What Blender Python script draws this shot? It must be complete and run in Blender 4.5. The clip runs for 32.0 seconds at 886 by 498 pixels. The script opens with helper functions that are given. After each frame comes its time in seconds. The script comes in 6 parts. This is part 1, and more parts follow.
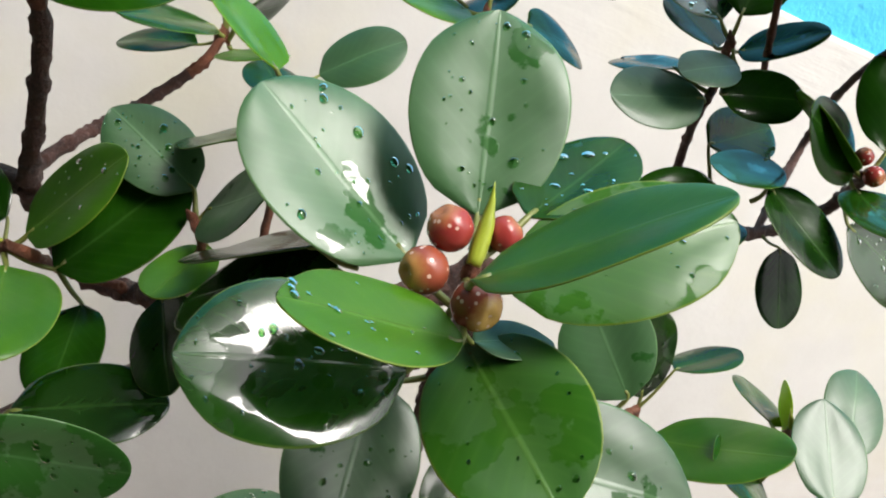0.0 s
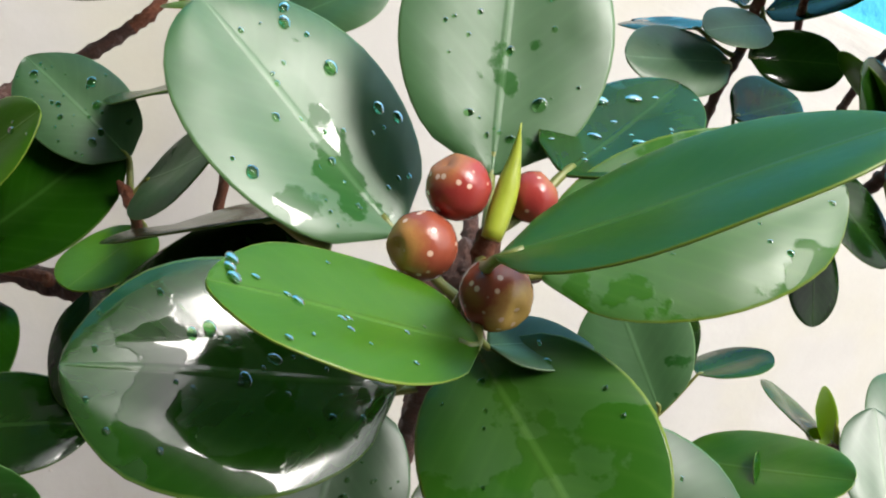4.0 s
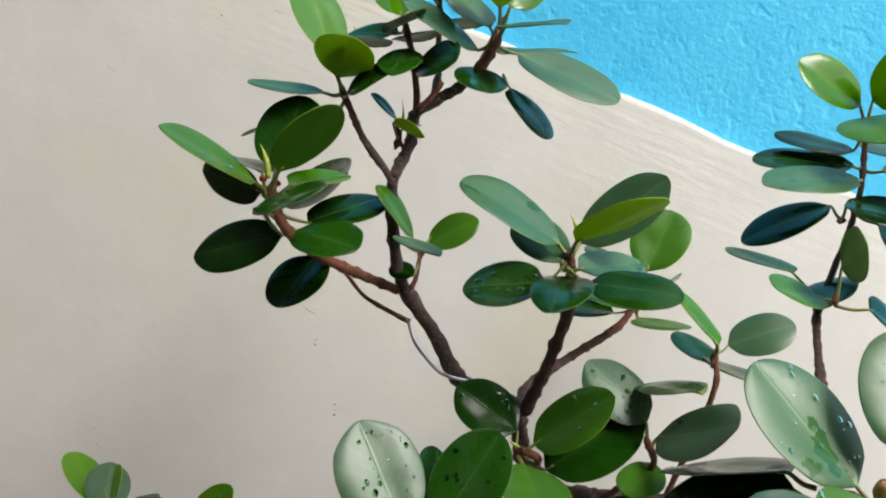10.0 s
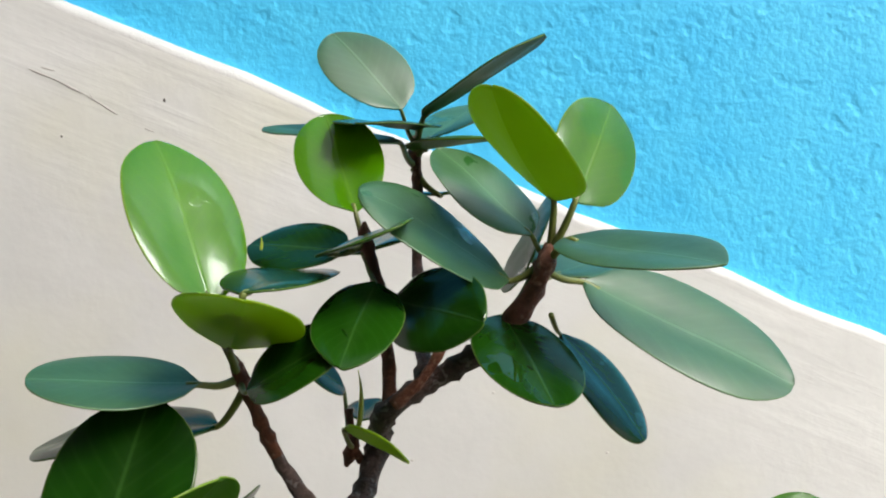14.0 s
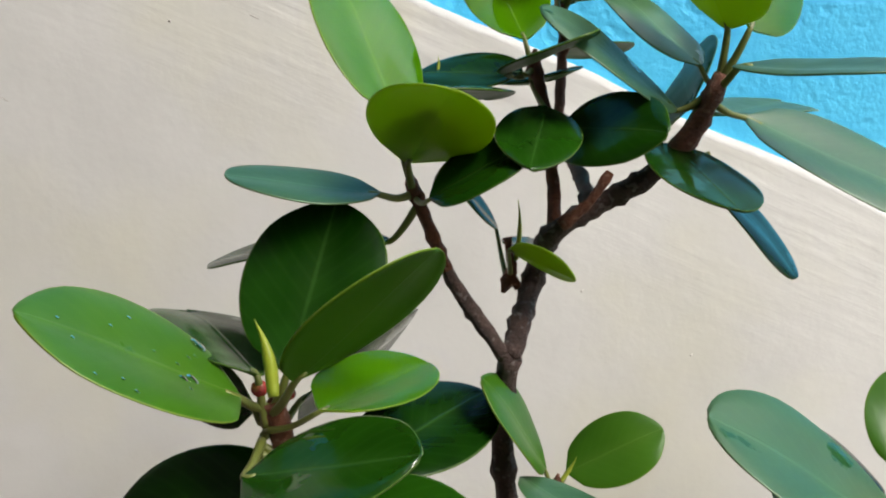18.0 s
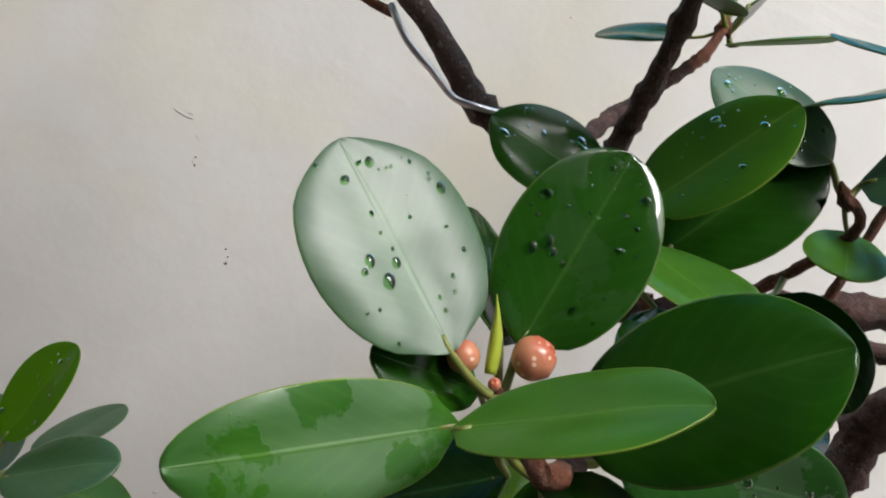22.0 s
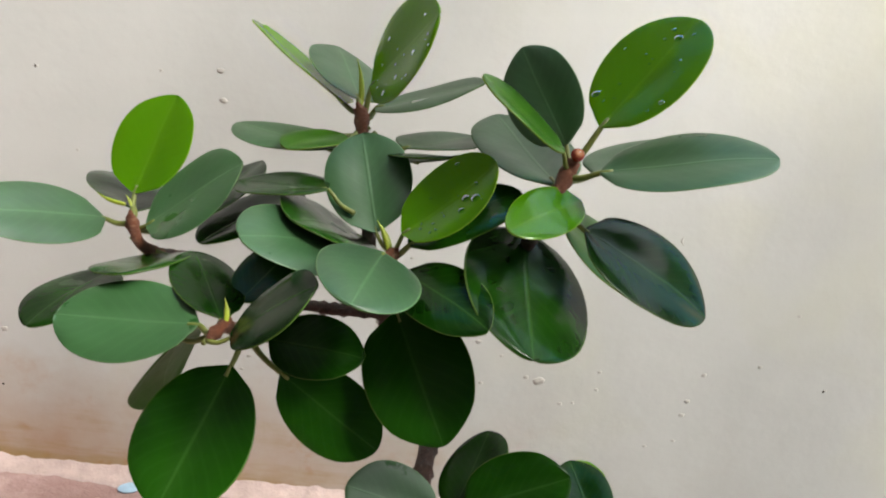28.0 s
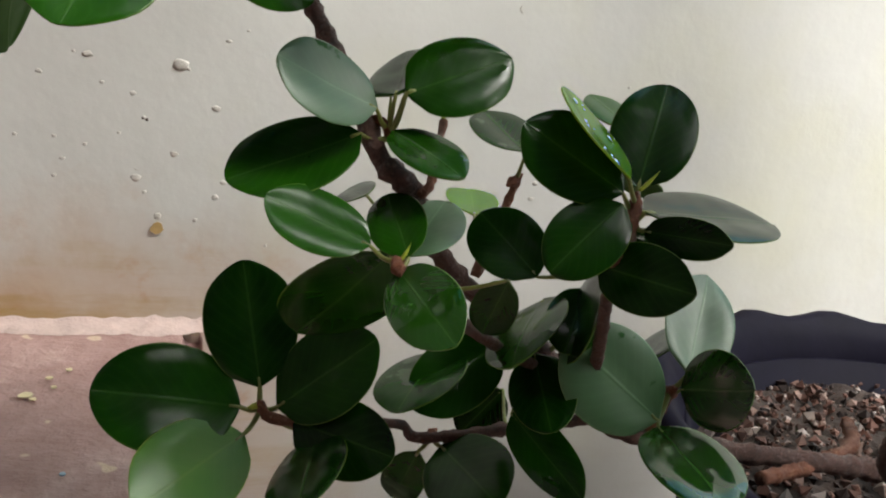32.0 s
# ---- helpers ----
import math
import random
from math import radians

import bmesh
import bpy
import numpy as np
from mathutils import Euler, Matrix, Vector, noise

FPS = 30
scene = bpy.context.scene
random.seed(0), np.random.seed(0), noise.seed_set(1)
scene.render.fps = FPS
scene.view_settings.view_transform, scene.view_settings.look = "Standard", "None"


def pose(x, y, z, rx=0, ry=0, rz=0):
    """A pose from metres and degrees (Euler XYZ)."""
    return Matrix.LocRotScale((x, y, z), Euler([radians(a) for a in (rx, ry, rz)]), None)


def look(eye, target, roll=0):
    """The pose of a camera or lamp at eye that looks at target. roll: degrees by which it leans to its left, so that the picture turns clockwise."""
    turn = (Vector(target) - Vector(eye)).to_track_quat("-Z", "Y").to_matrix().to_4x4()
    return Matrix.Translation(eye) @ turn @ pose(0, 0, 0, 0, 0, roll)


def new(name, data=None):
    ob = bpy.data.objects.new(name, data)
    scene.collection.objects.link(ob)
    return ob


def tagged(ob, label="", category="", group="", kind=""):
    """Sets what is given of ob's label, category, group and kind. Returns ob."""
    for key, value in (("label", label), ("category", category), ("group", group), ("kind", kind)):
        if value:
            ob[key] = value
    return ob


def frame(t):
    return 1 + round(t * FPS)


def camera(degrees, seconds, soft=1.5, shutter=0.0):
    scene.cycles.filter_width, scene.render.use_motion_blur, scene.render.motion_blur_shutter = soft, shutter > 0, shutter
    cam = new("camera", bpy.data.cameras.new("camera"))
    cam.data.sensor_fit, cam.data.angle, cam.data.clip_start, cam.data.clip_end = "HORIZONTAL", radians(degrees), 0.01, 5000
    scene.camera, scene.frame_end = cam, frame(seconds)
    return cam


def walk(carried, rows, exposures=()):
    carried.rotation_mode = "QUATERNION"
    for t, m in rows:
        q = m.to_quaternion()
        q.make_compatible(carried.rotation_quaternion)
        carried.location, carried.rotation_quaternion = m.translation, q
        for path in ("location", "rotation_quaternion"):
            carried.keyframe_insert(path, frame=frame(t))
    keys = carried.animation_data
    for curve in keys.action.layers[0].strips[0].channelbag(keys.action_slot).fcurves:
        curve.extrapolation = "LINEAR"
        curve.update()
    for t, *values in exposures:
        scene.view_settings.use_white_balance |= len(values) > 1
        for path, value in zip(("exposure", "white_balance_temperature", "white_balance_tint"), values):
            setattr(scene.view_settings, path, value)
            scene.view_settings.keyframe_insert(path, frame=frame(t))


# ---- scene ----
cam = camera(55.5, 32.0, soft=2.0)
PATH = [
    (0, (0.0006, -0.0013, 0.8), (0.062, 0.2606, 0.6673), 4.15),
    (0.5, (0.0049, 0.0122, 0.793), (0.0705, 0.2735, 0.6612), 4.59),
    (1, (0.0002, 0.0154, 0.7923), (0.0666, 0.2783, 0.6638), 4.48),
    (1.5, (0.0014, 0.0121, 0.7936), (0.0677, 0.2755, 0.6661), 4.27),
    (2, (0.0005, 0.0174, 0.7888), (0.066, 0.2778, 0.655), 4.02),
    (2.5, (0.0021, 0.0404, 0.7785), (0.0703, 0.2979, 0.6404), 4.21),
    (3, (0.004, 0.055, 0.7706), (0.0752, 0.3113, 0.6317), 4.44),
    (3.5, (0.0051, 0.0579, 0.7696), (0.0784, 0.3137, 0.6312), 4.75),
    (5.5, (0.0123, -0.0609, 0.7864), (0.0559, 0.2186, 0.6864), 5.55),
    (6, (0.0102, -0.0834, 0.7935), (0.0512, 0.1964, 0.6934), 4.66),
    (6.5, (0.0079, -0.0915, 0.7976), (0.0451, 0.1885, 0.6967), 3.54),
    (7, (0.0063, -0.1074, 0.8054), (0.0401, 0.1735, 0.7055), 3.31),
    (7.5, (0.0035, -0.1366, 0.8161), (0.0333, 0.1483, 0.7269), 2.58),
    (8, (-0.001, -0.1614, 0.8252), (0.0227, 0.1264, 0.7436), 2.01),
    (8.5, (-0.0275, -0.1498, 0.8348), (-0.0155, 0.1398, 0.7572), 2.36),
    (9, (-0.0666, -0.1289, 0.8399), (-0.0677, 0.1617, 0.7655), 1.70),
    (9.5, (-0.0831, -0.1247, 0.8411), (-0.0911, 0.1671, 0.7721), 1.92),
    (10, (-0.1192, -0.1187, 0.8515), (-0.1292, 0.1745, 0.7887), 2.94),
    (10.5, (-0.1532, -0.0882, 0.8688), (-0.1638, 0.2064, 0.8131), 3.63),
    (11, (-0.177, -0.0436, 0.8776), (-0.1849, 0.2512, 0.8225), 3.80),
    (11.5, (-0.1873, -0.0076, 0.8932), (-0.1898, 0.2879, 0.8413), 5.87),
    (12, (-0.1824, 0.0457, 0.8978), (-0.1758, 0.3407, 0.8434), 4.75),
    (12.5, (-0.1657, 0.089, 0.8856), (-0.1519, 0.3843, 0.8342), 4.52),
    (13, (-0.156, 0.103, 0.8946), (-0.1382, 0.3985, 0.8462), 3.71),
    (13.5, (-0.1539, 0.1142, 0.9051), (-0.1356, 0.4102, 0.86), 2.94),
    (15.5, (-0.1574, 0.1472, 0.9059), (-0.1382, 0.4429, 0.8592), 1.79),
    (16, (-0.1549, 0.1438, 0.9102), (-0.1357, 0.4398, 0.8655), 1.60),
    (16.5, (-0.1581, 0.1437, 0.9072), (-0.1396, 0.4397, 0.8621), 1.75),
    (17, (-0.1763, 0.1345, 0.8925), (-0.1622, 0.43, 0.8429), 2.82),
    (17.5, (-0.1825, 0.1239, 0.88), (-0.1725, 0.4185, 0.8244), 3.27),
    (18, (-0.1908, 0.1149, 0.8685), (-0.1831, 0.4084, 0.807), 3.86),
    (18.5, (-0.2015, 0.1057, 0.8566), (-0.1935, 0.3984, 0.7913), 4.48),
    (19, (-0.2056, 0.0969, 0.8504), (-0.1934, 0.3879, 0.7787), 5.09),
    (19.5, (-0.1962, 0.0943, 0.8298), (-0.1761, 0.3835, 0.7528), 6.11),
    (20, (-0.1887, 0.0918, 0.8169), (-0.1649, 0.3794, 0.7351), 8.34),
    (20.5, (-0.1965, 0.0775, 0.8103), (-0.1695, 0.3641, 0.7258), 6.87),
    (21, (-0.1859, 0.0664, 0.7858), (-0.1485, 0.3528, 0.705), 6.02),
    (21.5, (-0.1774, 0.0696, 0.7548), (-0.1372, 0.3545, 0.6696), 4.21),
    (22, (-0.1684, 0.0645, 0.724), (-0.1287, 0.347, 0.6312), 3.92),
    (22.5, (-0.1737, 0.0629, 0.6964), (-0.1352, 0.3437, 0.5981), 3.18),
    (23, (-0.1866, 0.055, 0.6692), (-0.1493, 0.3355, 0.5696), 3.74),
    (23.5, (-0.1877, 0.0376, 0.6211), (-0.1607, 0.3175, 0.5164), 4.11),
    (24, (-0.188, 0.0291, 0.592), (-0.166, 0.3081, 0.484), 5.15),
    (24.5, (-0.1867, 0.0421, 0.5929), (-0.1682, 0.3204, 0.4824), 4.95),
    (26.5, (-0.2485, 0.0088, 0.579), (-0.2443, 0.2874, 0.4676), 2.64),
    (27, (-0.3053, 0.0379, 0.5895), (-0.3071, 0.3188, 0.4843), 4.44),
    (27.5, (-0.3359, 0.0693, 0.583), (-0.3299, 0.3515, 0.4815), 6.55),
    (28, (-0.3585, 0.1198, 0.5767), (-0.3401, 0.4032, 0.4799), 8.52),
    (28.5, (-0.3738, 0.128, 0.5653), (-0.3556, 0.4119, 0.4702), 9.35),
    (29, (-0.3784, 0.1446, 0.5577), (-0.3541, 0.4314, 0.4731), 10.77),
    (29.5, (-0.3825, 0.1506, 0.5569), (-0.3551, 0.4362, 0.469), 9.22),
    (30, (-0.3867, 0.146, 0.5536), (-0.3532, 0.4307, 0.465), 8.38),
    (30.5, (-0.3929, 0.1343, 0.5292), (-0.3426, 0.4164, 0.4402), 9.02),
    (31, (-0.384, 0.127, 0.4946), (-0.3122, 0.4075, 0.4159), 8.92),
    (31.2, (-0.3859, 0.1209, 0.4799), (-0.3021, 0.3987, 0.404), 9.03),
    (31.5, (-0.387, 0.1121, 0.461), (-0.2884, 0.3856, 0.3872), 8.59),
    (32, (-0.4009, 0.1103, 0.4176), (-0.2982, 0.3811, 0.3392), 7.98),
]

EXPOSURES = [(0, 1.32, 6600, 12), (3.5, 1.36, 6600, 12), (6, 1.29, 6550, 12), (8, 1.12, 6600, 10), (10, 1.12, 6600, 10), (11, 1.22, 6600, 11), (12, 1.22, 6600, 11), (13, 1.24, 6550, 11), (16, 1.2, 6500, 10), (18, 1.1, 6650, 11), (20, 1.08, 6500, 10), (22, 1.1, 6400, 12), (23, 1.42, 6600, 9), (24, 1.62, 6750, 8), (26.5, 1.74, 6500, 7), (28, 1.68, 6550, 8), (30, 1.78, 6500, 10), (31, 1.76, 6500, 10), (32, 1.57, 6550, 7)]
walk(cam, [(t, look(eye, target, roll)) for t, eye, target, roll in PATH], EXPOSURES)

# ---- light ----
world = bpy.data.worlds.new("sky")
scene.world = world
world.use_nodes = True
wn = world.node_tree
sky = wn.nodes.new("ShaderNodeTexSky")
sky.sky_type = "NISHITA"
sky.sun_disc = False
SUN_UP, SUN_ROUND = 55.0, 134.0
sky.sun_elevation, sky.sun_rotation = radians(SUN_UP), radians(SUN_ROUND)
sky.air_density, sky.dust_density, sky.ozone_density = 1.0, 4.0, 0.6
wn.nodes["Background"].inputs["Strength"].default_value = 0.12
haze = wn.nodes.new("ShaderNodeHueSaturation")
haze.inputs["Saturation"].default_value = 0.2
wn.links.new(sky.outputs["Color"], haze.inputs["Color"])
wn.links.new(haze.outputs["Color"], wn.nodes["Background"].inputs["Color"])
sun = new("sun", bpy.data.lights.new("sun", "SUN"))
sun.data.energy, sun.data.angle, sun.data.color = 2.1, radians(27), (1.0, 0.97, 0.92)
sun.matrix_world = look((0, 0, 0), (math.sin(radians(SUN_ROUND)) * -math.cos(radians(SUN_UP)), -math.cos(radians(SUN_ROUND)) * math.cos(radians(SUN_UP)), -math.sin(radians(SUN_UP))))

# ---- materials ----


def shader(name):
    m = bpy.data.materials.new(name)
    m.use_nodes = True
    return m, m.node_tree, m.node_tree.nodes["Principled BSDF"]


def node(nt, kind, **values):
    n = nt.nodes.new("ShaderNode" + kind)
    for key, value in values.items():
        n.inputs[key.replace("_", " ")].default_value = value
    return n


def ramp(nt, source, stops):
    r = nt.nodes.new("ShaderNodeValToRGB")
    while len(r.color_ramp.elements) < len(stops):
        r.color_ramp.elements.new(0.5)
    for e, (at, c) in zip(r.color_ramp.elements, stops):
        e.position, e.color = at, (*c, 1) if isinstance(c, tuple) else (c, c, c, 1)
    nt.links.new(source, r.inputs[0])
    return r.outputs[0]


def noise_at(nt, coords, scale, detail=4.0, rough=0.6):
    n = node(nt, "TexNoise", Scale=scale, Detail=detail, Roughness=rough)
    nt.links.new(coords, n.inputs["Vector"])
    return n.outputs["Fac"]


def maths(nt, op, a, b=None):
    m = nt.nodes.new("ShaderNodeMath")
    m.operation = op
    for slot, v in ((0, a), (1, b)):
        if v is None:
            continue
        if isinstance(v, (int, float)):
            m.inputs[slot].default_value = v
        else:
            nt.links.new(v, m.inputs[slot])
    return m.outputs[0]


def blend(nt, fac, a, b, mode="MIX"):
    m = nt.nodes.new("ShaderNodeMix")
    m.data_type, m.blend_type = "RGBA", mode
    for slot, v in ((0, fac), (6, a), (7, b)):
        if isinstance(v, tuple):
            m.inputs[slot].default_value = (*v, 1)
        elif isinstance(v, (int, float)):
            m.inputs[slot].default_value = v
        else:
            nt.links.new(v, m.inputs[slot])
    return m.outputs[2]


def bump(nt, p, height, strength, distance):
    b = node(nt, "Bump", Strength=strength, Distance=distance)
    nt.links.new(height, b.inputs["Height"])
    nt.links.new(b.outputs[0], p.inputs["Normal"])


def object_coords(nt):
    return nt.nodes.new("ShaderNodeTexCoord").outputs["Object"]


def leaf_material(name, dark, light, rib, rough, wet, glow, margin, bloom=0.0, gloss=0.5, through_light=None, coat=0.9):
    """A leaf's face: blotched green, pale midrib and side veins by the blade's own coordinates, wax and wet films."""
    m, nt, p = shader(name)
    oc = object_coords(nt)
    uv = nt.nodes.new("ShaderNodeSeparateXYZ")
    nt.links.new(nt.nodes.new("ShaderNodeTexCoord").outputs["UV"], uv.inputs[0])
    along, across = uv.outputs[0], maths(nt, "ABSOLUTE", uv.outputs[1])
    rnd = nt.nodes.new("ShaderNodeObjectInfo").outputs["Random"]
    blotch = noise_at(nt, oc, 55.0, 3.0)
    cloud = noise_at(nt, oc, 24.0, 2.0)
    tone = maths(nt, "ADD", maths(nt, "ADD", maths(nt, "MULTIPLY", blotch, 0.45), maths(nt, "MULTIPLY", cloud, 0.55)), maths(nt, "MULTIPLY", maths(nt, "SUBTRACT", rnd, 0.2), 0.4))
    col = ramp(nt, tone, [(0.34, dark), (0.80, light)])
    # side veins run outward and forward from the midrib
    lean = maths(nt, "SUBTRACT", maths(nt, "MULTIPLY", along, 9.0), maths(nt, "MULTIPLY", across, 3.2))
    saw = maths(nt, "ABSOLUTE", maths(nt, "SUBTRACT", maths(nt, "FRACT", lean), 0.5))
    side = ramp(nt, saw, [(0.0, 1.0), (0.20, 0.0)])
    side_fac = maths(nt, "MULTIPLY", side, 0.04)
    mid = ramp(nt, across, [(0.012, 1.0), (0.045, 0.0)])
    col = blend(nt, side_fac, col, rib)
    near_rib = ramp(nt, across, [(0.0, 1.0), (0.32, 0.0)])
    col = blend(nt, maths(nt, "MULTIPLY", near_rib, 0.10), col, rib)
    col = blend(nt, maths(nt, "MULTIPLY", mid, 0.2), col, rib)
    edge = ramp(nt, across, [(0.965, 0.0), (0.99, 1.0)])
    col = blend(nt, maths(nt, "MULTIPLY", edge, 0.5), col, margin)
    film = noise_at(nt, oc, 60.0, 5.0, 0.52)
    shift = maths(nt, "ADD", film, maths(nt, "MULTIPLY", maths(nt, "SUBTRACT", rnd, 0.5), 0.14))
    mask = ramp(nt, shift, [(wet, 0.0), (wet + 0.022, 1.0)])
    # a thin blue-grey wax bloom, hidden by water, also paints in pale sky sheen
    dusty = maths(nt, "MULTIPLY", maths(nt, "ADD", maths(nt, "MULTIPLY", noise_at(nt, oc, 90.0, 4.0), 0.8), 0.6), bloom)
    dry = maths(nt, "MULTIPLY", dusty, maths(nt, "SUBTRACT", 1.0, mask))
    col = blend(nt, dry, col, (0.22, 0.34, 0.22))
    nt.links.new(col, p.inputs["Base Color"])
    grain = noise_at(nt, oc, 700.0, 2.0)
    waxy = maths(nt, "ADD", rough, maths(nt, "MULTIPLY", maths(nt, "SUBTRACT", grain, 0.5), 0.10))
    mixr = nt.nodes.new("ShaderNodeMix")
    nt.links.new(mask, mixr.inputs[0])
    nt.links.new(waxy, mixr.inputs[2])
    mixr.inputs[3].default_value = rough
    nt.links.new(mixr.outputs[0], p.inputs["Roughness"])
    p.inputs["IOR"].default_value = 1.5
    nt.links.new(maths(nt, "MULTIPLY", maths(nt, "SUBTRACT", 1.0, maths(nt, "MULTIPLY", mask, 0.85)), gloss), p.inputs["Specular IOR Level"])
    nt.links.new(maths(nt, "MULTIPLY", mask, coat), p.inputs["Coat Weight"])
    p.inputs["Coat Roughness"].default_value, p.inputs["Coat IOR"].default_value = 0.03, 1.5
    height = maths(nt, "SUBTRACT", maths(nt, "MULTIPLY", grain, 0.07), maths(nt, "MULTIPLY", side, 0.04))
    height = maths(nt, "SUBTRACT", height, maths(nt, "MULTIPLY", mid, 0.5))
    height = maths(nt, "ADD", height, maths(nt, "MULTIPLY", mask, 0.3))
    # the leathery blade swells softly between its veins
    swell = node(nt, "Bump", Strength=1.0, Distance=0.0013)
    nt.links.new(noise_at(nt, oc, 48.0, 1.5, 0.4), swell.inputs["Height"])
    relief = node(nt, "Bump", Strength=0.35, Distance=0.0004)
    nt.links.new(height, relief.inputs["Height"])
    nt.links.new(swell.outputs[0], relief.inputs["Normal"])
    nt.links.new(relief.outputs[0], p.inputs["Normal"])
    nt.links.new(swell.outputs[0], p.inputs["Coat Normal"])
    if glow:
        t = nt.nodes.new("ShaderNodeBsdfTranslucent")
        if through_light:
            t.inputs[0].default_value = (*through_light, 1)
        else:
            nt.links.new(col, t.inputs[0])
        mx = nt.nodes.new("ShaderNodeMixShader")
        mx.inputs[0].default_value = glow
        nt.links.new(p.outputs[0], mx.inputs[1])
        nt.links.new(t.outputs[0], mx.inputs[2])
        nt.links.new(mx.outputs[0], nt.nodes["Material Output"].inputs[0])
    return m


LEAF = {
    "m": leaf_material("leaf_mature", (0.001, 0.010, 0.0005), (0.010, 0.053, 0.0022), (0.06, 0.15, 0.03), 0.20, 0.65, 0.02, (0.12, 0.19, 0.04), 0.0, 0.19),
    "s": leaf_material("leaf_waxy", (0.006, 0.042, 0.006), (0.018, 0.088, 0.013), (0.12, 0.26, 0.10), 0.43, 0.66, 0.03, (0.13, 0.25, 0.08), 0.08, 0.72),
    "w": leaf_material("leaf_wet", (0.003, 0.020, 0.001), (0.011, 0.054, 0.003), (0.06, 0.14, 0.03), 0.19, 0.53, 0.02, (0.12, 0.19, 0.04), 0.02, 0.8),
    "p": leaf_material("leaf_patched", (0.007, 0.042, 0.005), (0.020, 0.090, 0.012), (0.12, 0.26, 0.10), 0.40, 0.55, 0.03, (0.13, 0.25, 0.08), 0.05, 0.85, None, 0.12),
    "f": leaf_material("leaf_fresh_filmed", (0.012, 0.070, 0.004), (0.034, 0.130, 0.010), (0.16, 0.32, 0.06), 0.36, 0.55, 0.06, (0.26, 0.32, 0.04), 0.02, 0.58, None, 0.15),
    "g": leaf_material("leaf_young_glossy", (0.024, 0.112, 0.0003), (0.050, 0.168, 0.0006), (0.18, 0.34, 0.02), 0.13, 0.66, 0.14, (0.32, 0.42, 0.05), 0.0, 0.42, (0.40, 0.66, 0.01)),
    "h": leaf_material("leaf_half_grown", (0.020, 0.090, 0.003), (0.055, 0.160, 0.008), (0.15, 0.27, 0.04), 0.34, 0.70, 0.12, (0.26, 0.32, 0.04), 0.0, 0.34, (0.20, 0.46, 0.02)),
    "y": leaf_material("leaf_young", (0.034, 0.145, 0.0008), (0.070, 0.210, 0.0015), (0.18, 0.34, 0.02), 0.17, 0.70, 0.26, (0.32, 0.42, 0.05), 0.0, 0.36, (0.44, 0.70, 0.01)),
}
UNDER = {
    "m": leaf_material("leaf_underside", (0.014, 0.055, 0.005), (0.034, 0.092, 0.010), (0.08, 0.15, 0.04), 0.45, 0.95, 0.05, (0.13, 0.21, 0.05), 0.0, 0.1),
    "h": leaf_material("leaf_half_grown_underside", (0.030, 0.105, 0.005), (0.060, 0.155, 0.010), (0.10, 0.18, 0.04), 0.42, 0.95, 0.3, (0.26, 0.32, 0.04), 0.0, 0.12, (0.32, 0.62, 0.02)),
    "y": leaf_material("leaf_young_underside", (0.17, 0.29, 0.003), (0.25, 0.39, 0.006), (0.15, 0.23, 0.02), 0.40, 0.95, 0.45, (0.36, 0.42, 0.06), 0.0, 0.3, (0.58, 0.78, 0.01)),
}


def bark_material(name, dark, light, ring):
    m, nt, p = shader(name)
    oc = object_coords(nt)
    fine, coarse = noise_at(nt, oc, 900.0, 5.0, 0.7), noise_at(nt, oc, 160.0, 4.0)
    col = ramp(nt, maths(nt, "ADD", maths(nt, "MULTIPLY", fine, 0.5), maths(nt, "MULTIPLY", coarse, 0.5)), [(0.32, dark), (0.68, light)])
    spots = ramp(nt, noise_at(nt, oc, 420.0, 1.0), [(0.62, 0.0), (0.68, 1.0)])
    nt.links.new(blend(nt, maths(nt, "MULTIPLY", spots, 0.4), col, ring), p.inputs["Base Color"])
    p.inputs["Roughness"].default_value = 0.62
    bump(nt, p, maths(nt, "ADD", fine, coarse), 1.0, 0.002)
    return m


BARK = bark_material("bark_brown", (0.018, 0.007, 0.005), (0.150, 0.064, 0.046), (0.20, 0.14, 0.12))
GREY_BARK = bark_material("bark_grey", (0.028, 0.015, 0.012), (0.150, 0.088, 0.070), (0.36, 0.31, 0.29))
RED_BARK = bark_material("bark_reddish", (0.09, 0.024, 0.010), (0.24, 0.075, 0.03), (0.36, 0.20, 0.12))


def plain(name, colour, rough=0.5, metal=0.0, vary=0.25, scale=200.0, relief=0.0):
    m, nt, p = shader(name)
    oc = object_coords(nt)
    n = noise_at(nt, oc, scale)
    nt.links.new(blend(nt, n, tuple(c * (1 - vary) for c in colour), tuple(min(1, c * (1 + vary)) for c in colour)), p.inputs["Base Color"])
    p.inputs["Roughness"].default_value, p.inputs["Metallic"].default_value = rough, metal
    if relief:
        bump(nt, p, n, 0.6, relief)
    return m


PETIOLE = plain("petiole_green", (0.15, 0.17, 0.035), 0.4)
BUD = plain("bud_yellow_green", (0.30, 0.36, 0.03), 0.35, scale=300)
WIRE = plain("wire_aluminium", (0.62, 0.6, 0.62), 0.3, 0.9)


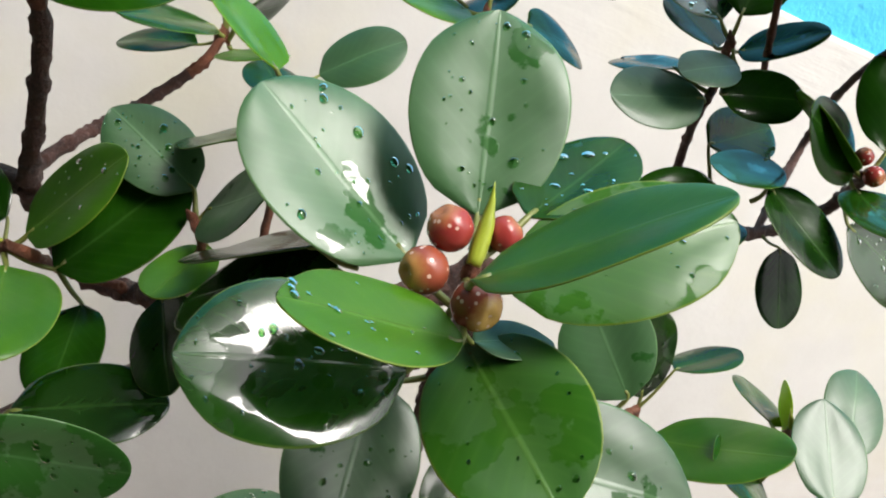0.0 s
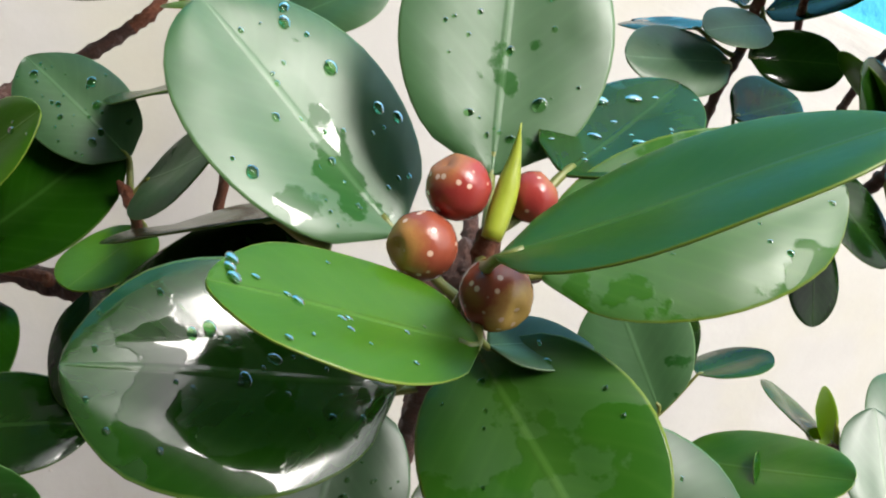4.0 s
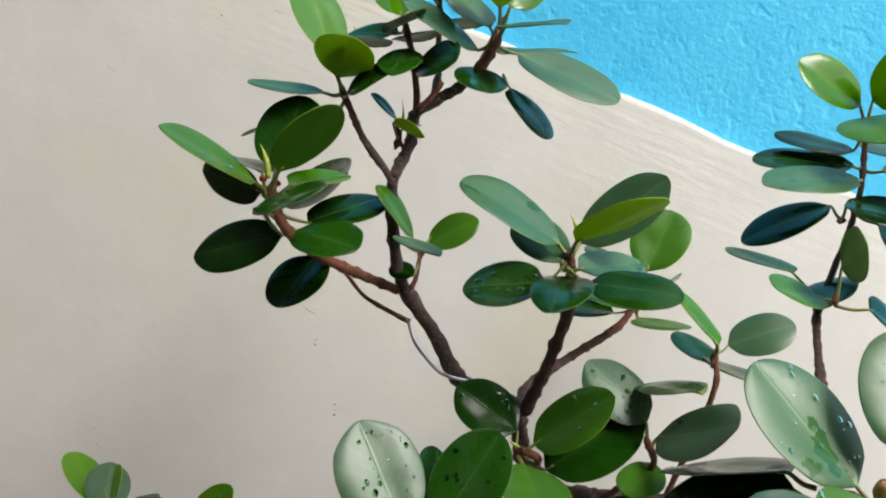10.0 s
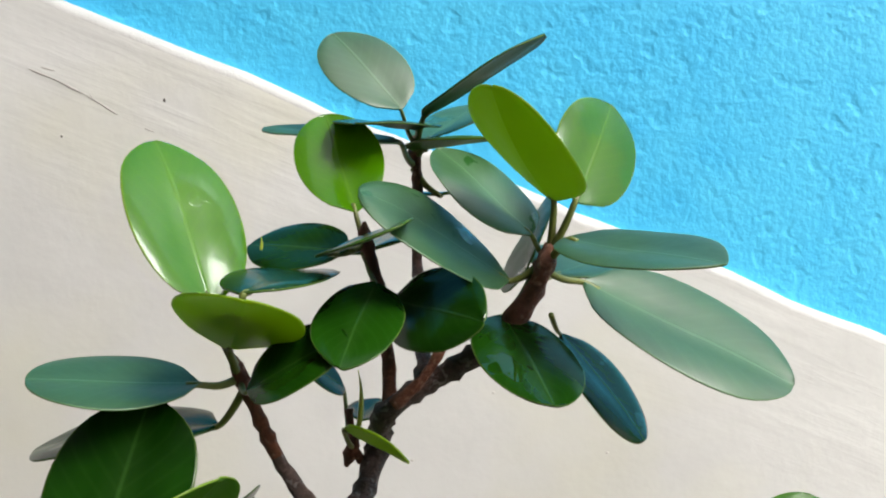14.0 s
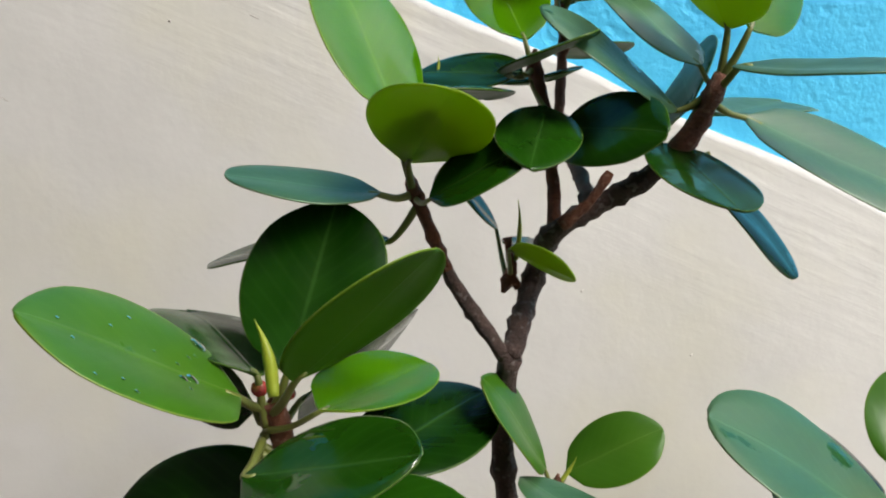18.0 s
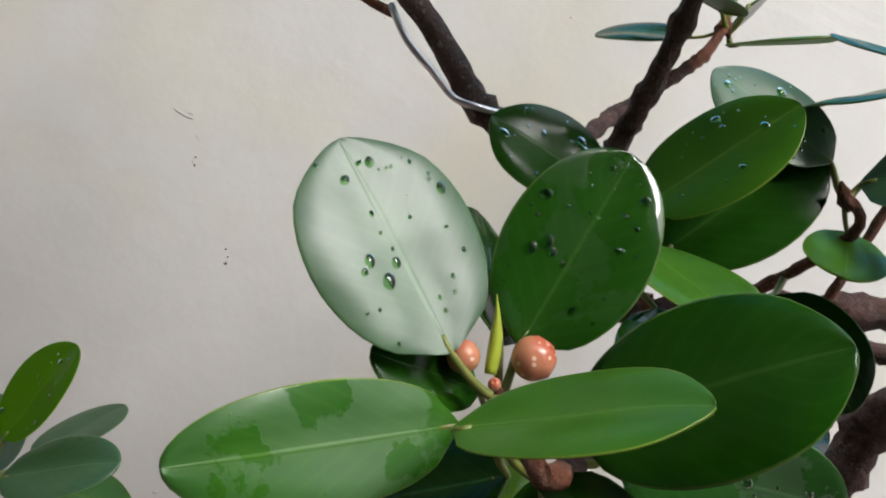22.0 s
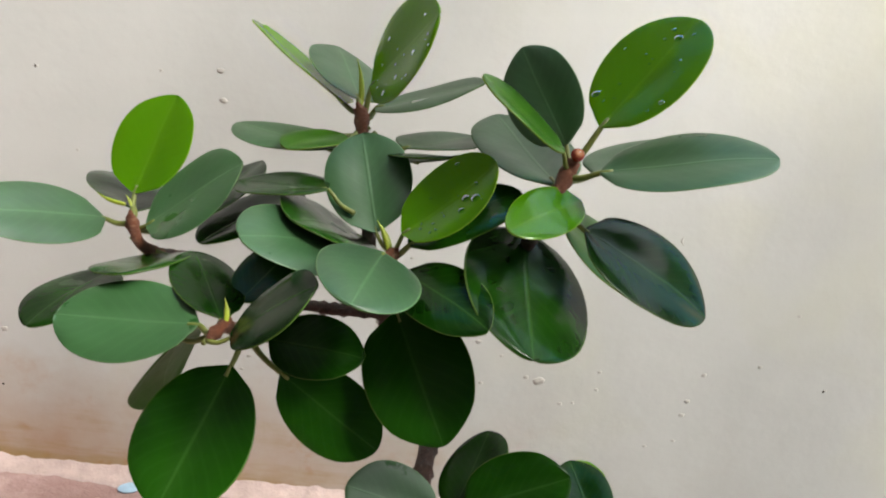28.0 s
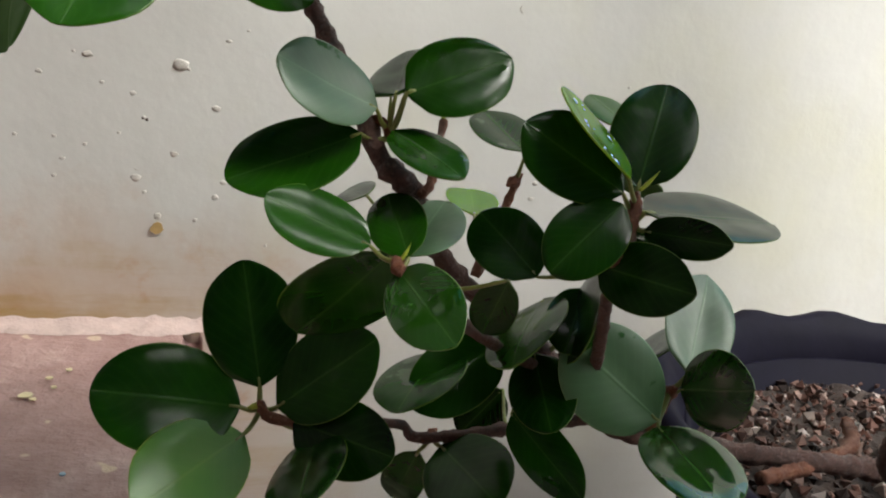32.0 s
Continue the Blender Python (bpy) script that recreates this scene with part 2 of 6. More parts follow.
def fig_material(name, stalk, flank, mouth, wide=1.0):
    m, nt, p = shader(name)
    oc = object_coords(nt)
    uv = nt.nodes.new("ShaderNodeSeparateXYZ")
    nt.links.new(nt.nodes.new("ShaderNodeTexCoord").outputs["UV"], uv.inputs[0])
    body = ramp(nt, maths(nt, "ADD", uv.outputs[0], maths(nt, "MULTIPLY", noise_at(nt, oc, 160.0), 0.3)), [(0.22, stalk), (0.55, flank), (wide - 0.18, flank), (wide, mouth)])
    v = node(nt, "TexVoronoi", Scale=420.0)
    nt.links.new(oc, v.inputs["Vector"])
    dots = ramp(nt, v.outputs["Distance"], [(0.16, 1.0), (0.24, 0.0)])
    nt.links.new(blend(nt, maths(nt, "MULTIPLY", dots, 0.8), body, (0.75, 0.55, 0.42)), p.inputs["Base Color"])
    p.inputs["Roughness"].default_value = 0.24
    bump(nt, p, noise_at(nt, oc, 1500.0), 0.15, 0.0004)
    return m


FIGS = {
    "red": (fig_material("fig_red", (0.26, 0.07, 0.03), (0.30, 0.036, 0.030), (0.36, 0.13, 0.05), 1.0), "small ripe red fig with pale dots"),
    "brown": (fig_material("fig_brown", (0.28, 0.09, 0.04), (0.27, 0.062, 0.032), (0.42, 0.21, 0.06), 0.98), "small red brown fig with pale dots"),
    "tan": (fig_material("fig_tan", (0.20, 0.045, 0.025), (0.25, 0.055, 0.03), (0.55, 0.35, 0.09), 1.02), "small brown fig with a yellow mouth"),
    "pale": (fig_material("fig_pale", (0.52, 0.30, 0.12), (0.50, 0.20, 0.11), (0.42, 0.10, 0.05), 1.0), "small salmon pink fig"),
}


def water_material():
    """Clear water: the leaf shows through a little deeper green, and the sky glints on the dome."""
    m, nt, p = shader("water_drop")
    clear = nt.nodes.new("ShaderNodeBsdfTransparent")
    clear.inputs[0].default_value = (0.62, 0.82, 0.56, 1)
    glint = nt.nodes.new("ShaderNodeBsdfGlossy")
    glint.inputs["Roughness"].default_value = 0.02
    rim = node(nt, "Fresnel", IOR=1.28)
    mx = nt.nodes.new("ShaderNodeMixShader")
    for source, target in ((rim.outputs[0], mx.inputs[0]), (clear.outputs[0], mx.inputs[1]), (glint.outputs[0], mx.inputs[2])):
        nt.links.new(source, target)
    nt.links.new(mx.outputs[0], nt.nodes["Material Output"].inputs[0])
    nt.nodes.remove(p)
    return m


WATER = water_material()


def wall_material():
    """Cream lime paint below a slanting line, with trowel waves, faint stains, scratches and a rusty damp band near the step."""
    m, nt, p = shader("wall_cream_paint")
    oc = object_coords(nt)
    xyz = nt.nodes.new("ShaderNodeSeparateXYZ")
    nt.links.new(oc, xyz.inputs[0])
    big, mid, fine = noise_at(nt, oc, 4.0, 4.0), noise_at(nt, oc, 22.0, 4.0), noise_at(nt, oc, 180.0, 3.0)
    col = ramp(nt, maths(nt, "ADD", maths(nt, "MULTIPLY", big, 0.65), maths(nt, "MULTIPLY", mid, 0.35)), [(0.3, (0.478, 0.472, 0.446)), (0.7, (0.570, 0.564, 0.535))])
    green = ramp(nt, noise_at(nt, oc, 7.0, 3.0), [(0.5, 0.0), (0.75, 1.0)])
    col = blend(nt, maths(nt, "MULTIPLY", green, 0.35), col, (0.54, 0.52, 0.33))
    # a damp, rusty band above the step, which ends with it
    low = maths(nt, "ADD", xyz.outputs[2], maths(nt, "MULTIPLY", maths(nt, "SUBTRACT", mid, 0.5), 0.10))
    damp = ramp(nt, low, [(0.21, 1.0), (0.30, 0.0)])
    damp_x = ramp(nt, maths(nt, "ADD", maths(nt, "ADD", xyz.outputs[0], 1.0), maths(nt, "MULTIPLY", maths(nt, "SUBTRACT", big, 0.5), 0.2)), [(0.56, 1.0), (0.80, 0.05)])
    damp = maths(nt, "MULTIPLY", damp, damp_x)
    col = blend(nt, maths(nt, "MULTIPLY", damp, 0.75), col, (0.42, 0.24, 0.13))
    rust = ramp(nt, noise_at(nt, oc, 30.0, 5.0), [(0.56, 0.0), (0.66, 1.0)])
    col = blend(nt, maths(nt, "MULTIPLY", maths(nt, "MULTIPLY", rust, damp), 0.8), col, (0.42, 0.20, 0.07))
    # rusty and mossy streaks lie level just above the step
    flat = nt.nodes.new("ShaderNodeMapping")
    flat.inputs["Scale"].default_value = (9.0, 1.0, 75.0)
    nt.links.new(oc, flat.inputs[0])
    streak = ramp(nt, noise_at(nt, flat.outputs[0], 1.0, 5.0, 0.65), [(0.48, 0.0), (0.66, 1.0)])
    foot = maths(nt, "MULTIPLY", ramp(nt, low, [(0.215, 1.0), (0.262, 0.0)]), damp_x)
    col = blend(nt, maths(nt, "MULTIPLY", maths(nt, "MULTIPLY", streak, foot), 0.7), col, (0.36, 0.23, 0.06))
    # trowel strokes run beside the slanting edge
    under_edge = maths(nt, "ADD", xyz.outputs[2], maths(nt, "MULTIPLY", xyz.outputs[0], 0.361))
    near_edge = ramp(nt, under_edge, [(0.70, 0.0), (0.80, 1.0)])
    turned, slant = nt.nodes.new("ShaderNodeMapping"), nt.nodes.new("ShaderNodeMapping")
    turned.inputs["Rotation"].default_value = (0.0, -0.346, 0.0)
    slant.inputs["Scale"].default_value = (7.0, 1.0, 60.0)
    nt.links.new(oc, turned.inputs[0])
    nt.links.new(turned.outputs[0], slant.inputs[0])
    strokes = ramp(nt, noise_at(nt, slant.outputs[0], 1.0, 4.0, 0.5), [(0.42, 0.0), (0.72, 1.0)])
    lift = maths(nt, "MULTIPLY", maths(nt, "MULTIPLY", strokes, near_edge), 0.5)
    nt.links.new(col, p.inputs["Base Color"])
    p.inputs["Roughness"].default_value = 0.62
    bump(nt, p, maths(nt, "ADD", lift, maths(nt, "ADD", maths(nt, "MULTIPLY", mid, 1.0), maths(nt, "MULTIPLY", fine, 0.10))), 0.22, 0.004)
    return m


CREAM = wall_material()


def blue_material():
    """Bright blue paint over fine stippled render with small soft dents."""
    m, nt, p = shader("wall_blue_stipple")
    oc = object_coords(nt)
    grain, big, patch = noise_at(nt, oc, 150.0, 3.0, 0.6), noise_at(nt, oc, 10.0, 3.0), noise_at(nt, oc, 38.0, 2.0)
    dents = ramp(nt, noise_at(nt, oc, 85.0, 1.5, 0.4), [(0.30, 0.0), (0.42, 1.0)])
    tone = maths(nt, "ADD", maths(nt, "MULTIPLY", big, 0.6), maths(nt, "MULTIPLY", patch, 0.4))
    nt.links.new(ramp(nt, tone, [(0.3, (0.055, 0.53, 0.92)), (0.7, (0.095, 0.64, 0.98))]), p.inputs["Base Color"])
    p.inputs["Roughness"].default_value = 0.5
    bump(nt, p, maths(nt, "ADD", grain, maths(nt, "MULTIPLY", dents, 0.45)), 0.33, 0.003)
    return m


BLUE = blue_material()
WHITE = plain("edge_white_paint", (0.46, 0.45, 0.43), 0.55, vary=0.14, scale=60, relief=0.002)


def step_material():
    m, nt, p = shader("step_red_oxide_cement")
    oc = object_coords(nt)
    big, mid, fine = noise_at(nt, oc, 9.0, 5.0), noise_at(nt, oc, 45.0, 5.0, 0.7), noise_at(nt, oc, 300.0, 3.0)
    col = ramp(nt, maths(nt, "ADD", maths(nt, "MULTIPLY", big, 0.5), maths(nt, "MULTIPLY", mid, 0.5)), [(0.33, (0.25, 0.14, 0.125)), (0.55, (0.38, 0.245, 0.225)), (0.72, (0.54, 0.40, 0.37))])
    specks = ramp(nt, noise_at(nt, oc, 75.0, 1.0), [(0.70, 0.0), (0.74, 1.0)])
    nt.links.new(blend(nt, maths(nt, "MULTIPLY", specks, 0.7), col, (0.62, 0.50, 0.36)), p.inputs["Base Color"])
    p.inputs["Roughness"].default_value = 0.7
    bump(nt, p, maths(nt, "ADD", mid, maths(nt, "MULTIPLY", fine, 0.4)), 0.6, 0.004)
    return m


STEP = step_material()
YELLOW_PAINT = plain("paint_splash_yellow", (0.66, 0.58, 0.36), 0.6)
BLUE_PAINT = plain("paint_splash_blue", (0.32, 0.46, 0.58), 0.6)
PLASTER = plain("plaster_flakes", (0.49, 0.465, 0.425), 0.75, vary=0.12, scale=300, relief=0.001)
GRIT = plain("grit_dark", (0.06, 0.045, 0.035), 0.8)
OCHRE = plain("plaster_ochre", (0.40, 0.27, 0.11), 0.85, vary=0.3, scale=140, relief=0.001)
MORTAR = plain("mortar_pinkish", (0.50, 0.385, 0.35), 0.85, vary=0.35, scale=90, relief=0.003)
POT = plain("pot_black_plastic", (0.005, 0.004, 0.012), 0.62, vary=0.5, scale=30, relief=0.001)
POT.node_tree.nodes["Principled BSDF"].inputs["Specular IOR Level"].default_value = 0.07
FLOOR = plain("floor_cement", (0.12, 0.10, 0.085), 0.75, vary=0.3, scale=12, relief=0.003)
SOIL = plain("soil_dark", (0.045, 0.028, 0.022), 0.9, vary=0.6, scale=120, relief=0.006)


def pebble_material():
    m, nt, p = shader("soil_crumbs")
    r = nt.nodes.new("ShaderNodeNewGeometry").outputs["Random Per Island"]
    nt.links.new(ramp(nt, r, [(0.0, (0.010, 0.006, 0.006)), (0.35, (0.05, 0.022, 0.015)), (0.6, (0.16, 0.065, 0.045)), (0.85, (0.24, 0.15, 0.12)), (1.0, (0.42, 0.36, 0.33))]), p.inputs["Base Color"])
    p.inputs["Roughness"].default_value = 0.75
    return m


CRUMBS = pebble_material()

# dark grey for the two added walls that block light and darken reflections
SHADE_WALL = plain("shade_wall_dark_grey", (0.07, 0.062, 0.055), 0.8, vary=0.35, scale=3, relief=0.004)

# ---- mesh helpers ----


def mesh_object(name, verts, faces, materials, parent=None, face_slots=None, uvs=None, smooth=True, label=""):
    me = bpy.data.meshes.new(name)
    me.from_pydata([tuple(v) for v in verts], [], faces)
    for m in materials:
        me.materials.append(m)
    if face_slots is not None:
        me.polygons.foreach_set("material_index", face_slots)
    me.polygons.foreach_set("use_smooth", [smooth] * len(me.polygons))
    if uvs is not None:
        layer = me.uv_layers.new(name="blade")
        for loop in me.loops:
            layer.data[loop.index].uv = uvs[loop.vertex_index]
    me.update()
    ob = new(name, me)
    if parent is not None:
        ob.parent = parent
    if label:
        ob["label"] = label
    return ob


def part(name, bm, material, parent, label=""):
    me = bpy.data.meshes.new(name)
    bm.to_mesh(me)
    bm.free()
    me.materials.append(material)
    ob = new(name, me)
    ob.parent = parent
    if label:
        ob["label"] = label
    return ob


def shade_smooth(ob):
    ob.data.polygons.foreach_set("use_smooth", [True] * len(ob.data.polygons))
    return ob


def box(bm, x0, x1, y0, y1, z0, z1):
    m = Matrix.Translation(((x0 + x1) / 2, (y0 + y1) / 2, (z0 + z1) / 2)) @ Matrix.Diagonal((x1 - x0, y1 - y0, z1 - z0, 1))
    return bmesh.ops.create_cube(bm, size=1, matrix=m)["verts"]


def spline(points, step):
    """Points along a smooth line through the given ones, about a step apart."""
    p = [Vector(q) for q in points]
    p = [p[0] * 2 - p[1], *p, p[-1] * 2 - p[-2]]
    out = []
    for a, b, c, d in zip(p, p[1:], p[2:], p[3:]):
        n = max(1, round((c - b).length / step))
        for i in range(n):
            t = i / n
            out.append(0.5 * (2 * b + (c - a) * t + (2 * a - 5 * b + 4 * c - d) * t * t + (3 * b - a - 3 * c + d) * t**3))
    out.append(p[-2])
    return out


def tube(line, radii, sides=10, rough=0.0, seed=0.0):
    """Verts and faces of a closed tube along a line of points."""
    verts, faces = [], []
    side = Vector((0.3, 0.2, 0.9)).cross(line[1] - line[0]).normalized()
    for i, q in enumerate(line):
        ahead = (line[min(i + 1, len(line) - 1)] - line[max(i - 1, 0)]).normalized()
        side = (side - ahead * side.dot(ahead)).normalized()
        other = ahead.cross(side)
        for k in range(sides):
            a = 2 * math.pi * k / sides
            d = side * math.cos(a) + other * math.sin(a)
            r = radii[i]
            if rough:
                r *= 1 + rough * noise.noise((q + d * r * 1.5) * 260 + Vector((seed, 0, 0))) + rough * 0.7 * noise.noise((q + d * r) * 700)
            verts.append(q + d * r)
    n = len(line)
    for i in range(n - 1):
        for k in range(sides):
            k2 = (k + 1) % sides
            faces.append((i * sides + k, i * sides + k2, (i + 1) * sides + k2, (i + 1) * sides + k))
    faces.append(tuple(range(sides))[::-1])
    faces.append(tuple(range((n - 1) * sides, n * sides)))
    return verts, faces


# ---- walls, step, floor ----
WALL_Y, STEP_TOP, STEP_END = 0.624, 0.212, -0.362
SLOPE, LINE_Z = -0.361, 0.839

bm = bmesh.new()
box(bm, -1.07, 2.4, 0.634, 0.80, -0.05, 3.2)
wall_upper = part("wall_upper", bm, BLUE, None)
tagged(wall_upper, "bright blue stippled plaster wall above a slanting painted edge", "wall", kind="structure")


def line_z(x):
    """Height of the slanting edge between the blue plaster and the cream dado."""
    return LINE_Z + SLOPE * x + 0.0030 * noise.noise((x * 14, 0, 0)) + 0.0012 * noise.noise((x * 60, 3, 0))


xs = [-0.93 + i * 0.0125 for i in range(259)]
verts, faces = [], []
for x in xs:
    z = max(line_z(x), 0.001)
    verts += [(x, WALL_Y, -0.05), (x, WALL_Y, z - 0.006), (x, WALL_Y + 0.002, z - 0.0015), (x, WALL_Y + 0.0055, z), (x, 0.640, z + 0.001)]
for i in range(len(xs) - 1):
    for k in range(4):
        a = i * 5 + k
        faces.append((a, a + 5, a + 6, a + 1))
wall_dado = mesh_object("wall_dado", verts, faces, [CREAM, WHITE], face_slots=[1 if k > 0 else 0 for _ in range(len(xs) - 1) for k in range(4)])
tagged(wall_dado, "cream painted smooth cement dado with a white slanting top edge", "wall", kind="structure")

bm = bmesh.new()
box(bm, -0.93, STEP_END, -1.2, 0.66, 0.0, STEP_TOP)
bmesh.ops.subdivide_edges(bm, edges=bm.edges[:], cuts=40, use_grid_fill=True)
for v in bm.verts:
    v.co.z += 0.002 * noise.noise(v.co * 9) if v.co.z > 0.1 else 0
    if v.co.x > STEP_END - 0.01:
        v.co.x += 0.006 * noise.noise(v.co * 14)
bmesh.ops.bevel(bm, geom=[e for e in bm.edges if len(e.link_faces) == 2 and e.calc_face_angle() > 1.0], offset=0.012, segments=3, affect="EDGES")
step = shade_smooth(part("step", bm, STEP, None))
tagged(step, "dusty red oxide cement step with pale worn edges and paint specks", "step", kind="structure")

# a crumbling pale mortar fillet where the step meets the wall
verts, faces = [], []
for i in range(190):
    x = -0.925 + i * 0.003
    up = 0.005 + 0.004 * noise.noise((x * 30, 1, 2)) + 0.0022 * noise.noise((x * 130, 5, 2))
    out = 0.013 + 0.006 * noise.noise((x * 22, 7, 1)) + 0.003 * noise.noise((x * 120, 2, 8))
    rise = 0.002 * noise.noise(Vector((x, WALL_Y - out, STEP_TOP)) * 9)
    for f, g in ((0.0, 1.0), (0.12, 0.75), (0.3, 0.42), (0.62, 0.25), (1.0, -0.1)):
        lump = 0.0008 * noise.noise((x * 160, f * 6, 3))
        verts.append((x, WALL_Y - 0.0006 - f * out, STEP_TOP + rise * f + 0.0008 + g * up + lump))
for i in range(189):
    for k in range(4):
        a = i * 5 + k
        faces.append((a, a + 1, a + 6, a + 5))
mortar = mesh_object("mortar_line", verts, faces, [MORTAR], wall_dado, label="crumbling pale mortar fillet along the step")

bm = bmesh.new()
box(bm, -30, 30, -30, 0.63, -0.1, 0.0)
floor = part("floor", bm, FLOOR, None)
tagged(floor, "grey brown cement floor below the step and pot", "floor", kind="structure")


# unseen wall added behind the camera: cuts sky light, mirrors dark in the leaves
bm = bmesh.new()
box(bm, -1.07, 1.8, -2.15, -2.0, 0.0, 7.0)
shade_wall_behind = part("shade_wall_behind", bm, SHADE_WALL, None)
tagged(shade_wall_behind, "unseen plain dark wall added behind the camera to block sky light", "wall", kind="structure")
# unseen wall added on the left so the dado darkens towards that end
bm = bmesh.new()
box(bm, -1.07, -0.92, -2.0, 0.634, 0.0, 6.0)
shade_wall_left = part("shade_wall_left", bm, SHADE_WALL, None)
tagged(shade_wall_left, "unseen plain dark wall added to shade the left side", "wall", kind="structure")


def plaster_bump(x, z, size):
    """A small lump of flaking plaster on the dado."""
    bm = bmesh.new()
    bmesh.ops.create_icosphere(bm, subdivisions=2, radius=1)
    for v in bm.verts:
        v.co *= 1 + 0.6 * noise.noise(v.co * 1.9 + Vector((x * 90, z * 90, 0)))
        v.co = Vector((v.co.x * size * 1.2, v.co.y * size * 0.18, v.co.z * size * 0.85))
    ob = shade_smooth(part("plaster_bump", bm, PLASTER, wall_dado))
    ob.location = (x, WALL_Y, z)


def paint_fleck(x, y, size, tone):
    """A dried splash of paint on the step, thin and ragged."""
    bm = bmesh.new()
    bmesh.ops.create_circle(bm, cap_ends=True, radius=size, segments=14)
    for v in bm.verts:
        v.co *= 1 + 0.45 * noise.noise(Vector((x * 70, y * 70, 0)) + v.co * 0.7 / size)
    bmesh.ops.solidify(bm, geom=bm.faces[:], thickness=0.0006)
    ob = part("paint_fleck", bm, YELLOW_PAINT if tone == "yellow" else BLUE_PAINT, step, "pale %s paint splash" % tone)
    ob.location = (x, y, STEP_TOP + 0.0022 + 0.002 * noise.noise(Vector((x, y, STEP_TOP)) * 9))


def plaster_ridge(size, *points):
    """A thin trowel ridge or scratch edge left in the dado's plaster."""
    line = spline([(x, WALL_Y + 0.6 * size, z) for x, z in points], 0.003)
    n = len(line) - 1
    v, f = tube(line, [size * (0.25 + 0.75 * math.sin(math.pi * i / n)) * (0.8 + 0.5 * noise.noise(q * 120)) for i, q in enumerate(line)], 8)
    mesh_object("plaster_ridge", v, f, [PLASTER], wall_dado, label="thin trowel ridge in the cream plaster")


def wall_speck(x, z, size):
    """A dark pock in the dado's paint with a raised grain in it."""
    bm = bmesh.new()
    bmesh.ops.create_icosphere(bm, subdivisions=1, radius=size)
    for v in bm.verts:
        v.co *= 1 + 0.5 * noise.noise(v.co / size + Vector((x * 50, z * 50, 0)))
        v.co.y *= 0.3
    ob = part("wall_speck", bm, GRIT, wall_dado, "dark speck of grit in the paint")
    ob.location = (x, WALL_Y, z)


def wall_stain(x, z, wide, high):
    """A thin ochre patch where the paint has come away."""
    bm = bmesh.new()
    bmesh.ops.create_circle(bm, cap_ends=True, radius=1, segments=18)
    for v in bm.verts:
        r = 1 + 0.5 * noise.noise(v.co * 1.6 + Vector((x * 40, z * 40, 0)))
        v.co = Vector((v.co.x * wide * r, 0, v.co.y * high * r))
    bm.normal_update()
    bmesh.ops.solidify(bm, geom=bm.faces[:], thickness=0.0008)
    ob = part("wall_stain", bm, OCHRE, wall_dado, "ochre patch of bared plaster")
    ob.location = (x, WALL_Y - 0.0012, z)

plaster_bump(-0.4546, 0.361, 0.00148)
plaster_bump(-0.3808, 0.3723, 0.00388)
plaster_bump(-0.3596, 0.3491, 0.0022)
plaster_bump(-0.355, 0.3887, 0.00137)
plaster_bump(-0.382, 0.3203, 0.002)
plaster_bump(-0.4305, 0.3224, 0.00116)
plaster_bump(-0.4027, 0.3046, 0.00258)
plaster_bump(-0.3572, 0.2955, 0.00185)
plaster_bump(-0.3994, 0.3404, 0.00117)
plaster_bump(-0.4466, 0.3259, 0.00114)
plaster_bump(-0.4665, 0.3252, 0.00112)
plaster_bump(-0.4421, 0.3134, 0.00134)
plaster_bump(-0.406, 0.3537, 0.00154)
plaster_bump(-0.368, 0.2807, 0.00123)
plaster_bump(-0.3245, 0.2664, 0.00107)
plaster_bump(-0.4225, 0.3583, 0.00114)
plaster_bump(-0.3977, 0.2965, 0.0012)
plaster_bump(-0.4127, 0.3304, 0.000971)
plaster_bump(-0.4373, 0.3737, 0.000931)
plaster_bump(-0.3443, 0.3958, 0.000984)
plaster_bump(-0.2935, 0.3436, 0.00176)
plaster_bump(-0.2493, 0.3201, 0.00333)
plaster_bump(-0.2401, 0.3772, 0.00198)
plaster_bump(-0.2873, 0.3139, 0.00128)
plaster_bump(-0.3528, 0.305, 0.00179)
plaster_bump(-0.1462, 0.3182, 0.00181)
plaster_bump(-0.2093, 0.3321, 0.00128)
plaster_bump(-0.1186, 0.2293, 0.00109)
plaster_bump(-0.2233, 0.3071, 0.00104)
plaster_bump(-0.272, 0.3613, 0.000998)
plaster_bump(-0.2768, 0.3355, 0.00101)
plaster_bump(-0.2578, 0.3219, 0.00153)
plaster_bump(-0.2317, 0.305, 0.00138)
plaster_bump(-0.1393, 0.3389, 0.0016)
plaster_bump(-0.2091, 0.3189, 0.00114)
plaster_bump(-0.4683, 0.4796, 0.00181)
plaster_bump(-0.4709, 0.4969, 0.00159)
plaster_bump(-0.577, 0.4848, 0.000793)
plaster_bump(-0.5536, 0.4378, 0.00082)
plaster_bump(-0.103, 0.3501, 0.00137)
plaster_bump(-0.0869, 0.3897, 0.00111)
plaster_bump(-0.05426, 0.3385, 0.000921)
plaster_bump(-0.1486, 0.287, 0.00117)
plaster_bump(-0.1671, 0.28, 0.00118)
plaster_bump(-0.5053, 0.4921, 0.000995)
plaster_bump(-0.1475, 0.3073, 0.00186)
plaster_bump(-0.6001, 0.312, 0.00198)
plaster_bump(-0.5124, 0.3411, 0.00479)
plaster_bump(-0.5054, 0.3173, 0.00162)
plaster_bump(-0.3899, 0.2822, 0.00194)
plaster_bump(-0.498, 0.3398, 0.00161)
plaster_bump(-0.345, 0.8872, 0.000608)
plaster_bump(-0.2871, 0.9102, 0.000607)
plaster_bump(-0.1371, 0.6954, 0.00088)
